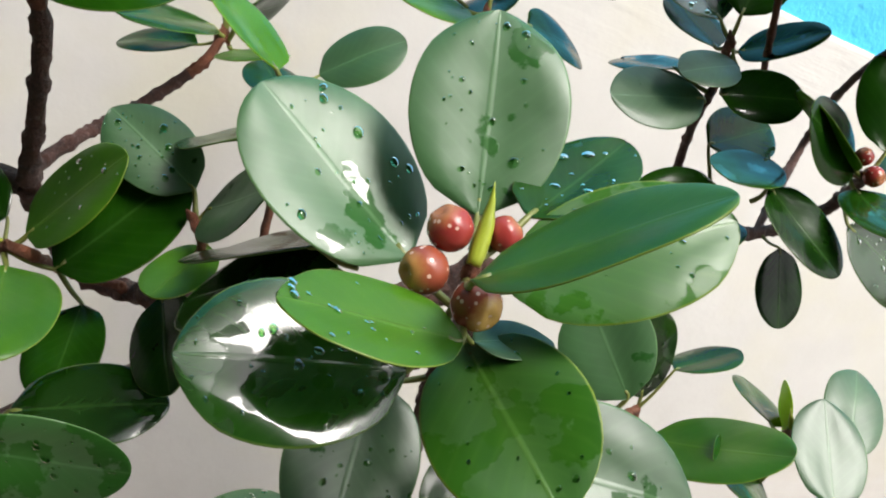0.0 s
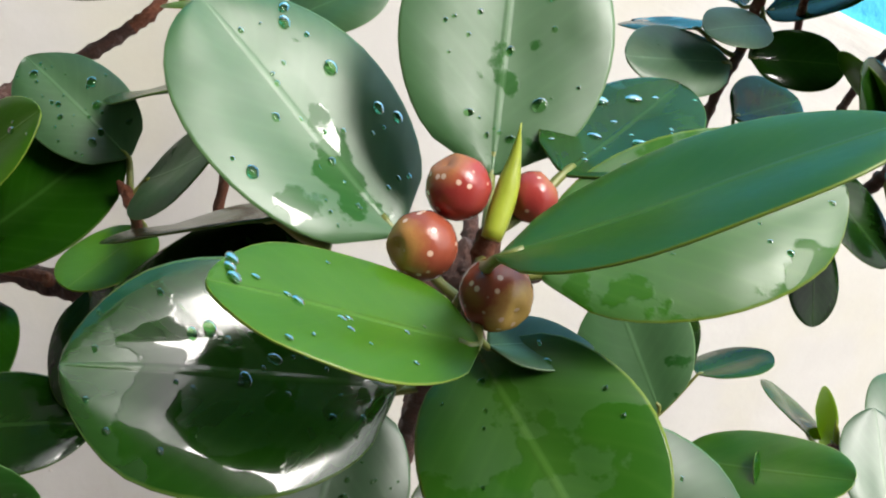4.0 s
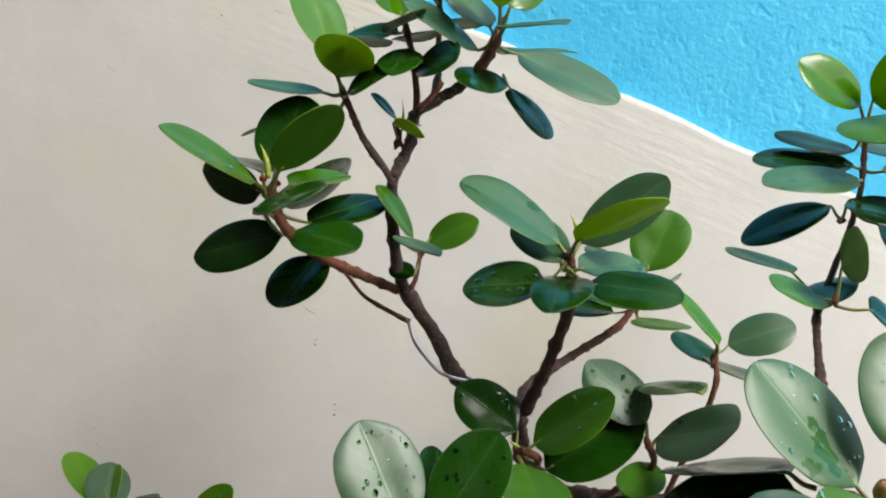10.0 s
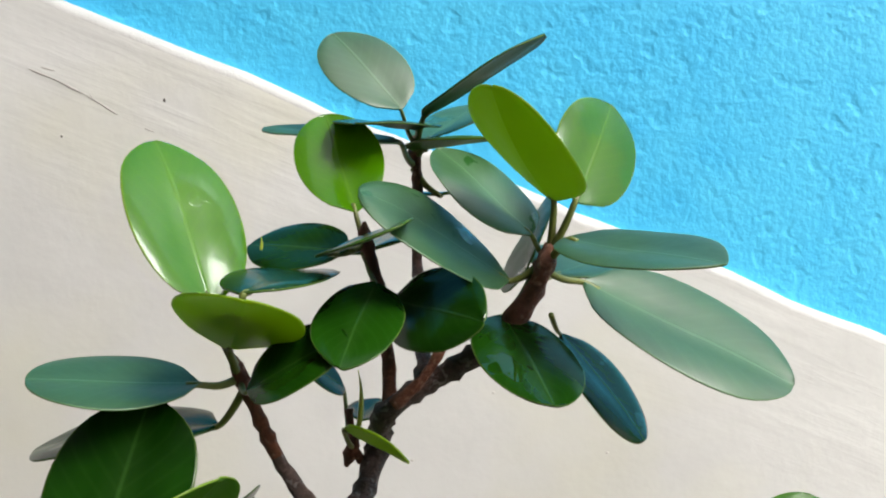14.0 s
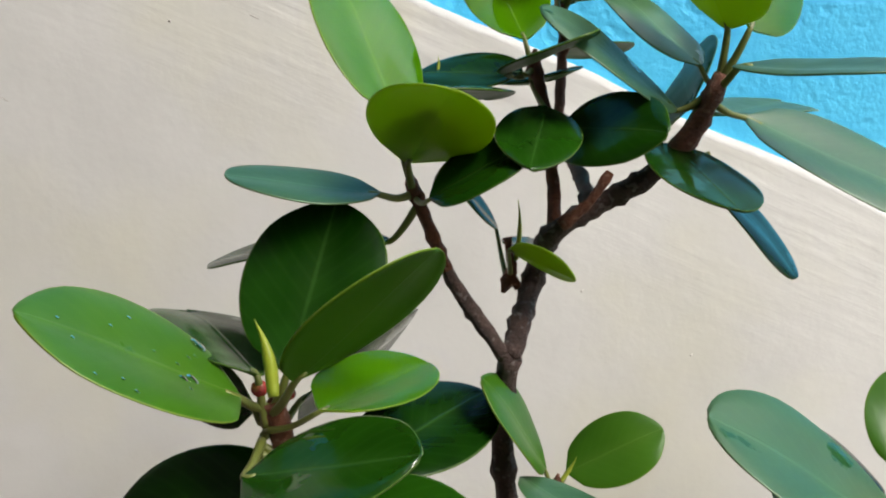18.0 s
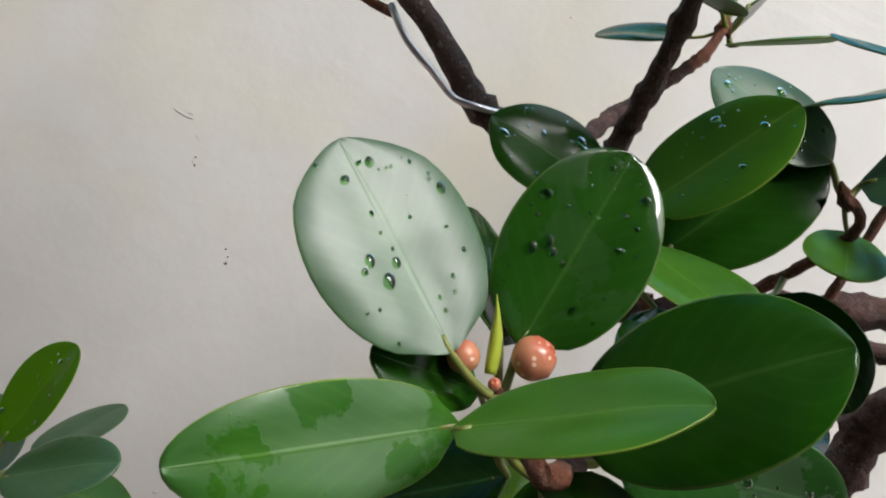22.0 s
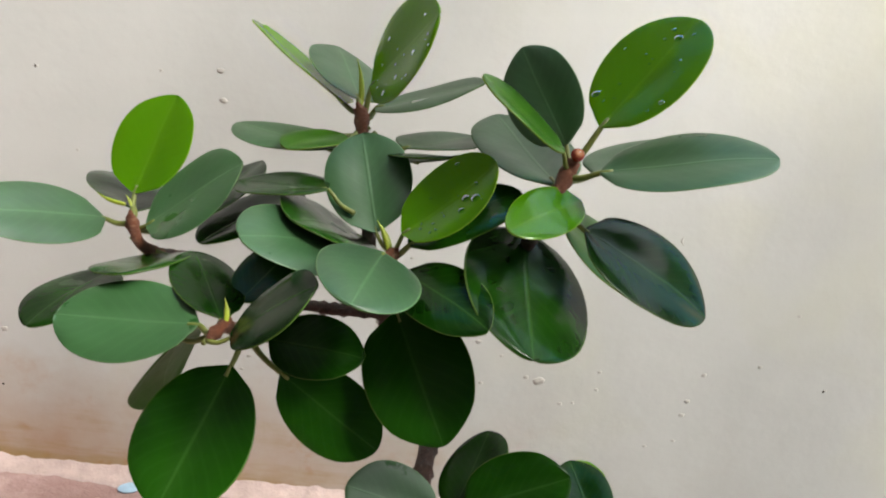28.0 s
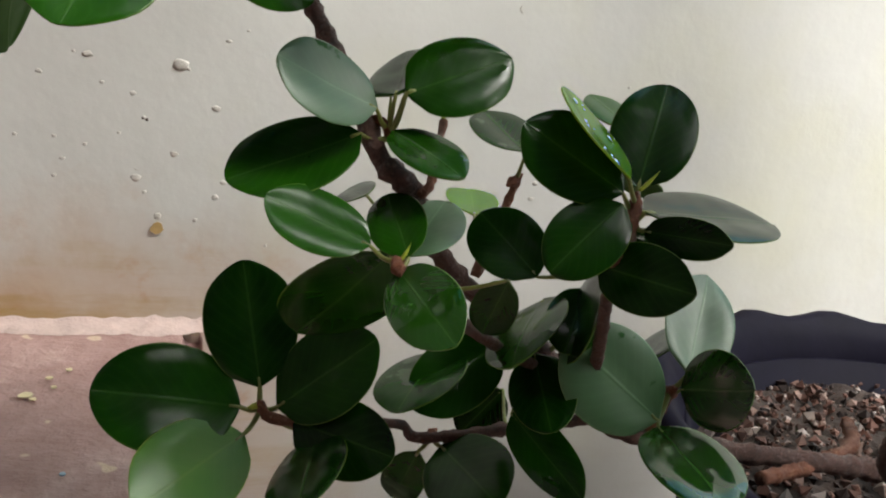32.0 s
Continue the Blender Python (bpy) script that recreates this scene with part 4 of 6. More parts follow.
stem("branch", 4, 2, (-0.05, 0.37, 0.23), (-0.12, 0.33, 0.28), (-0.15, 0.28, 0.35), (-0.1767, 0.2595, 0.4005))
stem("branch", 5, 4, (0, 0.36, 0.225), (-0.06, 0.372, 0.24), (-0.122, 0.374, 0.25), (-0.198, 0.388, 0.258), (-0.24, 0.39, 0.29))
stem("branch", 4, 3.2, (-0.24, 0.39, 0.29), (-0.2852, 0.4022, 0.3243), (-0.3163, 0.3721, 0.3621), (-0.3251, 0.3776, 0.3694), (-0.3320, 0.3843, 0.3833), (-0.3359, 0.3880, 0.3927), (-0.3335, 0.423, 0.3988), (-0.3419, 0.4409, 0.4158))
stem("branch", 3.2, 2.4, (-0.3419, 0.4409, 0.4158), (-0.3512, 0.4503, 0.4396), (-0.3574, 0.4389, 0.4358), (-0.3648, 0.4157, 0.4629), (-0.3695, 0.4245, 0.4882), (-0.3765, 0.4357, 0.5196))
stem("branch", 2.8, 2.2, (-0.3544, 0.4305, 0.4277), (-0.3581, 0.4209, 0.4457), (-0.3593, 0.4143, 0.4578), (-0.3601, 0.3777, 0.478), (-0.3573, 0.3794, 0.4849))
stem("branch", 2.8, 2.2, (-0.3473, 0.4573, 0.4301), (-0.3351, 0.4295, 0.4523), (-0.3138, 0.4119, 0.476), (-0.3131, 0.3765, 0.4996), (-0.3041, 0.382, 0.5221))
stem("branch", 2.8, 2.2, (-0.3563, 0.4288, 0.4213), (-0.3788, 0.4098, 0.4324), (-0.3928, 0.3989, 0.4407), (-0.4016, 0.3907, 0.4435), (-0.4058, 0.3554, 0.4631))
stem("branch", 2.6, 2, (-0.3574, 0.4547, 0.4294), (-0.3935, 0.4499, 0.4313), (-0.4198, 0.4535, 0.4349), (-0.4385, 0.4607, 0.441), (-0.4492, 0.4197, 0.4594), (-0.4567, 0.4241, 0.4694))
stem("twig", 1.6, 1.4, (-0.3286, 0.3829, 0.3829), (-0.3244, 0.3808, 0.3812))
stem("branch", 2.6, 2, (-0.22, 0.39, 0.27), (-0.2637, 0.3248, 0.3525), (-0.2599, 0.326, 0.3613), (-0.2578, 0.3283, 0.3723))
stem("twig", 1.8, 1.5, (-0.2768, 0.3988, 0.3234), (-0.2625, 0.4047, 0.3625))
stem("twig", 1.5, 1.2, (-0.3144, 0.371, 0.3605), (-0.3101, 0.3703, 0.3638), (-0.2997, 0.3942, 0.3828))
stem("branch", 2.4, 1.8, (-0.24, 0.39, 0.285), (-0.29, 0.365, 0.315), (-0.327, 0.3429, 0.3457))
stem("branch", 2.6, 1.8, (-0.22, 0.39, 0.265), (-0.2812, 0.4139, 0.2455), (-0.2939, 0.4199, 0.2495), (-0.3444, 0.4085, 0.2586), (-0.353, 0.4132, 0.2638))
stem("twig", 2, 1.6, (-0.19, 0.388, 0.258), (-0.2014, 0.3635, 0.2907))
stem("root", 3, 3, (-0.15, 0.36, 0.25), (-0.112, 0.372, 0.247), (-0.07, 0.39, 0.245), (-0.03, 0.43, 0.235), bark=RED_BARK)
stem("twig", 2, 1.4, (0.0112, 0.3447, 0.4341), (-0.0153, 0.3196, 0.461), (-0.0323, 0.3076, 0.4828))

shoot((0.0472, 0.1666, 0.7113))
fig((0.042, 0.1693, 0.7188), 0.00551, (-0.55, -0.01, 0.98))
fig((0.0355, 0.1645, 0.7108), 0.00577, (-0.98, -0.47, 0.16), "brown")
fig((0.0552, 0.1697, 0.7167), 0.00446, (0.79, 0.01, 0.73))
fig((0.0463, 0.1569, 0.7054), 0.00603, (0.45, -1.25, -0.15), "tan")
bud((0.0464, 0.1628, 0.7125), (0.0518, 0.1702, 0.7297), 0.0021)
leaf("sd", (0.0524, 0.1847, 0.7149), (0.0628, 0.2170, 0.7606), 0.03938, (-0.15, -0.79, 0.59))
leaf("sd", (0.0368, 0.1911, 0.7003), (0.0012, 0.2176, 0.7404), 0.04263, (0.30, -0.65, 0.70))
leaf("fd", (0.0560, 0.1639, 0.7050), (0.1110, 0.1629, 0.7231), 0.03313, (-0.26, -0.60, 0.76))
leaf("h", (0.0418, 0.1463, 0.7179), (0.0830, 0.1252, 0.7469), 0.03008, (-0.50, 0.19, 0.85))
leaf("hd", (0.0416, 0.1489, 0.7015), (0.0029, 0.1472, 0.7170), 0.02609, (0.39, -0.15, 0.91))
leaf("wd", (0.0322, 0.1615, 0.6855), (-0.0197, 0.1578, 0.6972), 0.03859, (0.22, -0.55, 0.80))
leaf("fd", (0.0474, 0.1684, 0.6881), (0.0606, 0.1261, 0.6710), 0.03847, (-0.33, -0.44, 0.83))
leaf("pd", (0.0589, 0.1748, 0.6477), (0.1203, 0.1634, 0.6293), 0.04193, (0.08, -0.72, 0.69))
leaf("pd", (0.0343, 0.2256, 0.6384), (0.0143, 0.1833, 0.6043), 0.04097, (0.12, -0.66, 0.75))
leaf("md", (0.0623, 0.1751, 0.719), (0.0979, 0.2037, 0.7278), 0.02543, (-0.07, -0.22, 0.97))
leaf("s", (0.0482, 0.1626, 0.692), (0.0711, 0.1687, 0.688), 0.01418, (0.20, -0.11, 0.97))
leaf("m", (0.0196, 0.2074, 0.689), (-0.0263, 0.2405, 0.6631), 0.0397, (-0.48, 0.02, 0.88))
leaf("m", (0.0142, 0.2019, 0.6992), (-0.0156, 0.2637, 0.6717), 0.04315, (-0.18, 0.32, 0.93))
shoot((0.1728, 0.3, 0.5576))
leaf("s", (0.1265, 0.2266, 0.6216), (0.1093, 0.2370, 0.6588), 0.03351, (-0.26, -0.76, 0.60))
leaf("wd", (0.1753, 0.3026, 0.5626), (0.1721, 0.3012, 0.6119), 0.03131, (0.20, -0.98, -0.01))
leaf("m", (0.1728, 0.3156, 0.5927), (0.1864, 0.359, 0.6061), 0.02989, (0.22, -0.35, 0.91))
leaf("m", (0.1871, 0.2987, 0.5807), (0.2253, 0.3081, 0.583), 0.02529, (-0.10, 0.17, 0.98))
leaf("h", (0.1589, 0.2624, 0.5718), (0.1895, 0.2114, 0.6017), 0.04036, (-0.39, 0.27, 0.88))
shoot((0.0548, 0.2744, 0.5564))
leaf("m", (0.0639, 0.2655, 0.5297), (0.1054, 0.2938, 0.5417), 0.03637, (0.16, -0.57, 0.81))
shoot((-0.0878, 0.2836, 0.6628))
bud((-0.0885, 0.284, 0.6638), (-0.0946, 0.2857, 0.6674), 0.000877)
leaf("hd", (-0.0812, 0.2856, 0.6654), (-0.0447, 0.2779, 0.6979), 0.03131, (-0.68, -0.44, 0.59))
leaf("m", (-0.0740, 0.2862, 0.6513), (-0.0267, 0.2940, 0.6862), 0.03706, (-0.30, -0.75, 0.58))
leaf("h", (-0.0863, 0.2753, 0.6586), (-0.0795, 0.2229, 0.6577), 0.03534, (0.17, 0.00, 0.98))
leaf("md", (-0.0894, 0.2958, 0.6678), (-0.1225, 0.3064, 0.6864), 0.0284, (0.10, -0.72, 0.69))
leaf("m", (-0.0686, 0.2952, 0.631), (-0.0759, 0.2566, 0.6148), 0.02733, (-0.12, -0.37, 0.92))
leaf("w", (-0.0873, 0.254, 0.614), (-0.0345, 0.2496, 0.617), 0.03149, (-0.09, -0.40, 0.91))
shoot((-0.059, 0.3246, 0.6223))
leaf("m", (-0.0379, 0.2849, 0.6391), (-0.034, 0.2439, 0.6244), 0.02777, (-0.53, -0.33, 0.78))
shoot((-0.0252, 0.2805, 0.6733))
leaf("h", (-0.02, 0.2817, 0.6607), (-0.0378, 0.2529, 0.6579), 0.0214, (0.06, -0.13, 0.99))
leaf("s", (-0.02, 0.2814, 0.6753), (0.0037, 0.2354, 0.7038), 0.03433, (-0.74, 0.03, 0.67))
leaf("sd", (-0.0243, 0.2900, 0.6793), (-0.0535, 0.3139, 0.7028), 0.02833, (0.02, -0.69, 0.73))
leaf("m", (-0.0064, 0.266, 0.7069), (-0.0233, 0.3126, 0.6942), 0.02717, (-0.22, 0.18, 0.96))
shoot((-0.1317, 0.224, 0.6381))
fig((-0.1391, 0.2297, 0.6452), 0.00376, (-0.63, 0.18, 0.81), "pale")
fig((-0.1243, 0.226, 0.6466), 0.00494, (0.65, -0.13, 0.94), "pale")
fig((-0.1338, 0.2198, 0.6436), 0.00141, (-0.30, -0.88, 0.96), "pale")
bud((-0.1336, 0.2259, 0.6428), (-0.1325, 0.2315, 0.6591), 0.00159)
leaf("sd", (-0.1425, 0.2240, 0.6487), (-0.1668, 0.2465, 0.6896), 0.0391, (0.28, -0.76, 0.58))
leaf("wd", (-0.1264, 0.2319, 0.6468), (-0.1009, 0.2451, 0.6886), 0.03226, (-0.17, -0.90, 0.40))
leaf("m", (-0.1154, 0.2219, 0.6318), (-0.0726, 0.1968, 0.6647), 0.03703, (-0.69, -0.45, 0.56))
leaf("h", (-0.1452, 0.1995, 0.6452), (-0.1107, 0.1732, 0.6665), 0.02588, (-0.45, 0.13, 0.89))
leaf("f", (-0.1400, 0.2221, 0.6326), (-0.1964, 0.1965, 0.6387), 0.02399, (0.42, -0.81, 0.40))
leaf("m", (-0.1341, 0.2321, 0.6353), (-0.1593, 0.2249, 0.6485), 0.01625, (0.50, -0.62, 0.61))
leaf("m", (-0.1297, 0.2342, 0.6461), (-0.1285, 0.2719, 0.6674), 0.02512, (0.68, -0.38, 0.63))
leaf("m", (-0.1215, 0.2251, 0.6167), (-0.1156, 0.1575, 0.5983), 0.04141, (-0.63, -0.25, 0.74))
leaf("m", (-0.1252, 0.2359, 0.6108), (-0.1671, 0.2508, 0.5922), 0.02985, (-0.53, -0.34, 0.78))
leaf("pd", (-0.1018, 0.2283, 0.6213), (-0.0446, 0.2214, 0.6088), 0.02988, (-0.08, -0.98, 0.18))
shoot((-0.1361, 0.2443, 0.5509))
bud((-0.1346, 0.2446, 0.5519), (-0.1426, 0.2515, 0.568), 0.00166)
leaf("f", (-0.1374, 0.2448, 0.5512), (-0.1582, 0.1833, 0.5395), 0.04571, (0.14, -0.23, 0.96))
leaf("m", (-0.1360, 0.2592, 0.5551), (-0.1535, 0.2761, 0.5737), 0.03249, (-0.25, -0.82, 0.51))
leaf("yd", (-0.1334, 0.2415, 0.5614), (-0.1028, 0.2849, 0.5899), 0.02889, (0.54, -0.69, 0.48))
leaf("m", (-0.1372, 0.2505, 0.5520), (-0.1702, 0.2737, 0.5469), 0.01896, (-0.58, -0.80, 0.14))
leaf("m", (-0.1417, 0.2361, 0.5212), (-0.1733, 0.2525, 0.5098), 0.01528, (-0.51, -0.83, 0.23))
leaf("m", (-0.1228, 0.2468, 0.5474), (-0.0989, 0.2640, 0.5618), 0.02035, (0.21, -0.78, 0.59))
leaf("m", (-0.1147, 0.2437, 0.5355), (-0.0543, 0.2457, 0.5391), 0.04528, (-0.03, -0.52, 0.86))
leaf("m", (-0.127, 0.2428, 0.5268), (-0.0839, 0.2223, 0.4959), 0.04631, (-0.12, -0.90, 0.42))
shoot((-0.1052, 0.1882, 0.4613))
leaf("yd", (-0.0988, 0.1926, 0.4631), (-0.1139, 0.1854, 0.5177), 0.03967, (0.09, -0.99, -0.10))
leaf("h", (-0.1209, 0.2013, 0.4604), (-0.1324, 0.1853, 0.5059), 0.03237, (0.63, -0.77, -0.11))
shoot((-0.1767, 0.2595, 0.4005))
bud((-0.1769, 0.2602, 0.4024), (-0.1772, 0.2665, 0.4179), 0.00131)
bud((-0.1794, 0.2608, 0.4036), (-0.1984, 0.2617, 0.4052), 0.000906)
leaf("m", (-0.1951, 0.2042, 0.4534), (-0.1825, 0.2431, 0.4788), 0.03366, (-0.07, -0.53, 0.84))
leaf("m", (-0.1844, 0.2671, 0.4093), (-0.2116, 0.2391, 0.4405), 0.03267, (0.70, 0.11, 0.71))
leaf("m", (-0.1806, 0.2612, 0.4027), (-0.232, 0.2613, 0.4004), 0.03375, (-0.04, -0.55, 0.84))
leaf("m", (-0.172, 0.2569, 0.399), (-0.1465, 0.2192, 0.4197), 0.03216, (-0.41, 0.21, 0.89))
leaf("m", (-0.1433, 0.2523, 0.4107), (-0.096, 0.262, 0.3986), 0.03211, (0.25, 0.01, 0.97))
leaf("yd", (-0.1926, 0.4103, 0.3254), (-0.1973, 0.4507, 0.3365), 0.01898, (-0.25, -0.28, 0.93))
shoot((-0.2578, 0.3283, 0.3723))
bud((-0.2569, 0.3289, 0.3754), (-0.2513, 0.3287, 0.382), 0.000691)
leaf("yd", (-0.2641, 0.3237, 0.3798), (-0.2808, 0.3438, 0.4029), 0.02201, (0.50, -0.44, 0.75))
leaf("m", (-0.2565, 0.3306, 0.3759), (-0.2402, 0.3505, 0.4075), 0.02574, (-0.46, -0.62, 0.64))
leaf("m", (-0.2628, 0.3281, 0.3745), (-0.2924, 0.3421, 0.3916), 0.02558, (-0.13, -0.87, 0.48))
leaf("m", (-0.2556, 0.3262, 0.3696), (-0.2053, 0.3268, 0.3693), 0.03105, (-0.01, -0.24, 0.97))
leaf("m", (-0.2553, 0.3245, 0.3638), (-0.2465, 0.2954, 0.3683), 0.01161, (-0.95, -0.27, 0.14))
leaf("m", (-0.2644, 0.3248, 0.3717), (-0.2879, 0.3188, 0.3521), 0.02139, (-0.32, -0.73, 0.60))
leaf("m", (-0.2670, 0.3274, 0.3515), (-0.2543, 0.2966, 0.3533), 0.02032, (-0.90, -0.35, 0.27))
leaf("h", (-0.2452, 0.3602, 0.3909), (-0.2508, 0.3815, 0.3993), 0.01437, (-0.11, -0.39, 0.91))
shoot((-0.3244, 0.3808, 0.3812))
bud((-0.3236, 0.3805, 0.3814), (-0.3237, 0.3839, 0.3929), 0.000845)
leaf("s", (-0.3294, 0.3762, 0.3873), (-0.3631, 0.3692, 0.4011), 0.02538, (0.37, -0.79, 0.50))
leaf("m", (-0.3241, 0.3759, 0.3922), (-0.3114, 0.4097, 0.4059), 0.02529, (-0.52, -0.14, 0.84))
leaf("m", (-0.3208, 0.3739, 0.3931), (-0.2839, 0.378, 0.4083), 0.02793, (-0.16, -0.79, 0.60))
leaf("m", (-0.3332, 0.3787, 0.3782), (-0.376, 0.3734, 0.3617), 0.03, (-0.23, -0.57, 0.79))
leaf("m", (-0.3335, 0.3506, 0.3484), (-0.3649, 0.3611, 0.3597), 0.02177, (0.01, -0.69, 0.72))
leaf("m", (-0.3228, 0.3767, 0.3804), (-0.3071, 0.3486, 0.3721), 0.02002, (-0.14, -0.35, 0.93))
leaf("m", (-0.3167, 0.4244, 0.3475), (-0.3181, 0.4547, 0.3440), 0.01564, (-0.54, 0.07, 0.84))
shoot((-0.2625, 0.4047, 0.3625))
bud((-0.2908, 0.42, 0.3785), (-0.2909, 0.422, 0.3852), 0.000879)
leaf("m", (-0.2644, 0.3977, 0.3741), (-0.272, 0.4274, 0.3859), 0.0238, (-0.11, -0.39, 0.91))
leaf("y", (-0.2551, 0.46, 0.3332), (-0.2403, 0.5074, 0.338), 0.02497, (-0.01, -0.10, 0.99))
leaf("m", (-0.2414, 0.3826, 0.3816), (-0.2113, 0.4146, 0.3642), 0.03106, (0.27, 0.25, 0.93))
leaf("m", (-0.2401, 0.3685, 0.3763), (-0.2163, 0.388, 0.3639), 0.02125, (0.32, 0.20, 0.93))
leaf("m", (-0.2339, 0.3561, 0.3558), (-0.2147, 0.3342, 0.3570), 0.01275, (-0.74, -0.64, 0.20))
leaf("m", (-0.2428, 0.3593, 0.3541), (-0.2171, 0.3311, 0.3598), 0.02627, (-0.31, 0.22, 0.93))
shoot((-0.327, 0.3429, 0.3457))
bud((-0.3262, 0.3425, 0.3454), (-0.323, 0.3431, 0.3518), 0.000682)
leaf("s", (-0.3238, 0.3459, 0.3467), (-0.3028, 0.3736, 0.3594), 0.02362, (-0.21, -0.27, 0.94))
leaf("w", (-0.3263, 0.3419, 0.3431), (-0.3198, 0.3074, 0.3347), 0.02129, (-0.65, -0.29, 0.71))
leaf("m", (-0.3260, 0.3537, 0.3448), (-0.3453, 0.3926, 0.3020), 0.03429, (-0.20, -0.73, -0.65))
leaf("m", (-0.3237, 0.3423, 0.3475), (-0.3242, 0.3709, 0.3605), 0.01812, (-0.45, -0.38, 0.81))
leaf("m", (-0.2857, 0.3304, 0.3465), (-0.2968, 0.3567, 0.36), 0.02218, (-0.44, -0.55, 0.71))
leaf("m", (-0.2951, 0.3304, 0.3443), (-0.2918, 0.3517, 0.3180), 0.01435, (-0.57, -0.60, -0.56))
shoot((-0.353, 0.4132, 0.2638))
bud((-0.353, 0.4132, 0.2638), (-0.3587, 0.4147, 0.2615), 0.00133)
leaf("m", (-0.3531, 0.4159, 0.2697), (-0.3614, 0.4317, 0.3169), 0.03464, (-0.08, -0.95, 0.30))
leaf("m", (-0.3465, 0.4117, 0.2631), (-0.3142, 0.3967, 0.2982), 0.03397, (-0.69, -0.61, 0.38))
leaf("m", (-0.3604, 0.4136, 0.2626), (-0.4143, 0.4076, 0.2739), 0.04012, (0.21, -0.79, 0.57))
leaf("h", (-0.3592, 0.4081, 0.2533), (-0.3976, 0.3769, 0.2441), 0.03573, (0.27, -0.56, 0.78))
leaf("m", (-0.3401, 0.4079, 0.2588), (-0.3089, 0.3746, 0.2601), 0.02857, (-0.63, -0.57, 0.53))
leaf("m", (-0.3317, 0.4032, 0.2549), (-0.3478, 0.3559, 0.2539), 0.03074, (-0.50, 0.15, 0.85))
shoot((-0.2812, 0.4139, 0.2455))
leaf("m", (-0.2603, 0.4039, 0.2925), (-0.2996, 0.3863, 0.2748), 0.02826, (0.04, -0.76, 0.65))
leaf("m", (-0.2457, 0.4213, 0.2635), (-0.2547, 0.4417, 0.2307), 0.02169, (-0.75, -0.64, -0.19))
leaf("m", (-0.2756, 0.4103, 0.2432), (-0.2703, 0.3608, 0.2471), 0.03475, (-0.59, -0.00, 0.80))
leaf("m", (-0.2848, 0.4120, 0.2400), (-0.2848, 0.4393, 0.1978), 0.01898, (-0.59, -0.67, -0.44))
leaf("m", (-0.2771, 0.4162, 0.2847), (-0.3098, 0.3761, 0.2802), 0.03319, (-0.27, 0.11, 0.96))
shoot((-0.2014, 0.3635, 0.2907))
leaf("m", (-0.2518, 0.3870, 0.2963), (-0.2577, 0.3532, 0.2806), 0.02451, (-0.45, -0.31, 0.84))
leaf("s", (-0.2094, 0.3575, 0.2808), (-0.2491, 0.3659, 0.3111), 0.037, (-0.01, -0.97, 0.25))
leaf("s", (-0.1960, 0.3627, 0.2983), (-0.1721, 0.3925, 0.3306), 0.02851, (-0.09, -0.70, 0.71))
leaf("w", (-0.1985, 0.3623, 0.2913), (-0.1894, 0.3354, 0.3036), 0.02937, (-0.96, -0.25, 0.15))
leaf("w", (-0.2069, 0.36, 0.2769), (-0.2108, 0.3101, 0.2752), 0.03235, (-0.16, -0.02, 0.99))
leaf("m", (-0.2597, 0.3821, 0.2727), (-0.2467, 0.3417, 0.2588), 0.01905, (-0.63, -0.43, 0.65))
leaf("m", (-0.2415, 0.3869, 0.3023), (-0.2491, 0.3494, 0.3348), 0.033, (-0.93, 0.33, 0.16))
leaf("m", (-0.2472, 0.3957, 0.3156), (-0.2774, 0.3567, 0.3065), 0.03203, (-0.55, 0.23, 0.81))
leaf("m", (-0.21, 0.3733, 0.2984), (-0.1744, 0.4082, 0.3018), 0.02827, (-0.46, 0.39, 0.80))
shoot((-0.3041, 0.382, 0.5221))
fig((-0.3041, 0.3787, 0.5249), 0.00216, (-0.00, -1.07, 0.84))
leaf("s", (-0.3072, 0.3846, 0.5263), (-0.3253, 0.4011, 0.5536), 0.02392, (-0.47, -0.86, 0.21))
leaf("yd", (-0.2981, 0.3819, 0.5341), (-0.2716, 0.3932, 0.5715), 0.02986, (-0.54, -0.63, 0.56))
leaf("h", (-0.3091, 0.3747, 0.5262), (-0.3373, 0.3745, 0.5466), 0.02262, (0.58, -0.18, 0.80))
leaf("s", (-0.3084, 0.3818, 0.5141), (-0.3250, 0.4391, 0.5259), 0.03296, (-0.07, -0.22, 0.97))
leaf("s", (-0.2975, 0.3738, 0.5216), (-0.2491, 0.3611, 0.5381), 0.02933, (-0.41, -0.28, 0.87))
leaf("s", (-0.2935, 0.3958, 0.5161), (-0.2607, 0.4251, 0.5275), 0.03048, (-0.28, -0.06, 0.96))
leaf("y", (-0.3004, 0.3780, 0.5108), (-0.3242, 0.3544, 0.5062), 0.01658, (0.36, -0.41, 0.84))
leaf("m", (-0.3140, 0.3955, 0.4941), (-0.3133, 0.3390, 0.4721), 0.04255, (0.31, -0.39, 0.87))
leaf("m", (-0.2978, 0.3753, 0.5022), (-0.2550, 0.3649, 0.4829), 0.03178, (0.23, -0.52, 0.82))
leaf("h", (-0.2999, 0.4113, 0.4956), (-0.2572, 0.4248, 0.4671), 0.03026, (0.57, -0.36, 0.74))
shoot((-0.3573, 0.3794, 0.4849))
bud((-0.3586, 0.3793, 0.4844), (-0.3642, 0.3829, 0.4938), 0.00129)
leaf("s", (-0.3638, 0.3825, 0.4896), (-0.3736, 0.4071, 0.5176), 0.02787, (-0.10, -0.77, 0.63))
leaf("yd", (-0.3556, 0.3767, 0.4923), (-0.3299, 0.3723, 0.5206), 0.02453, (-0.64, -0.59, 0.49))
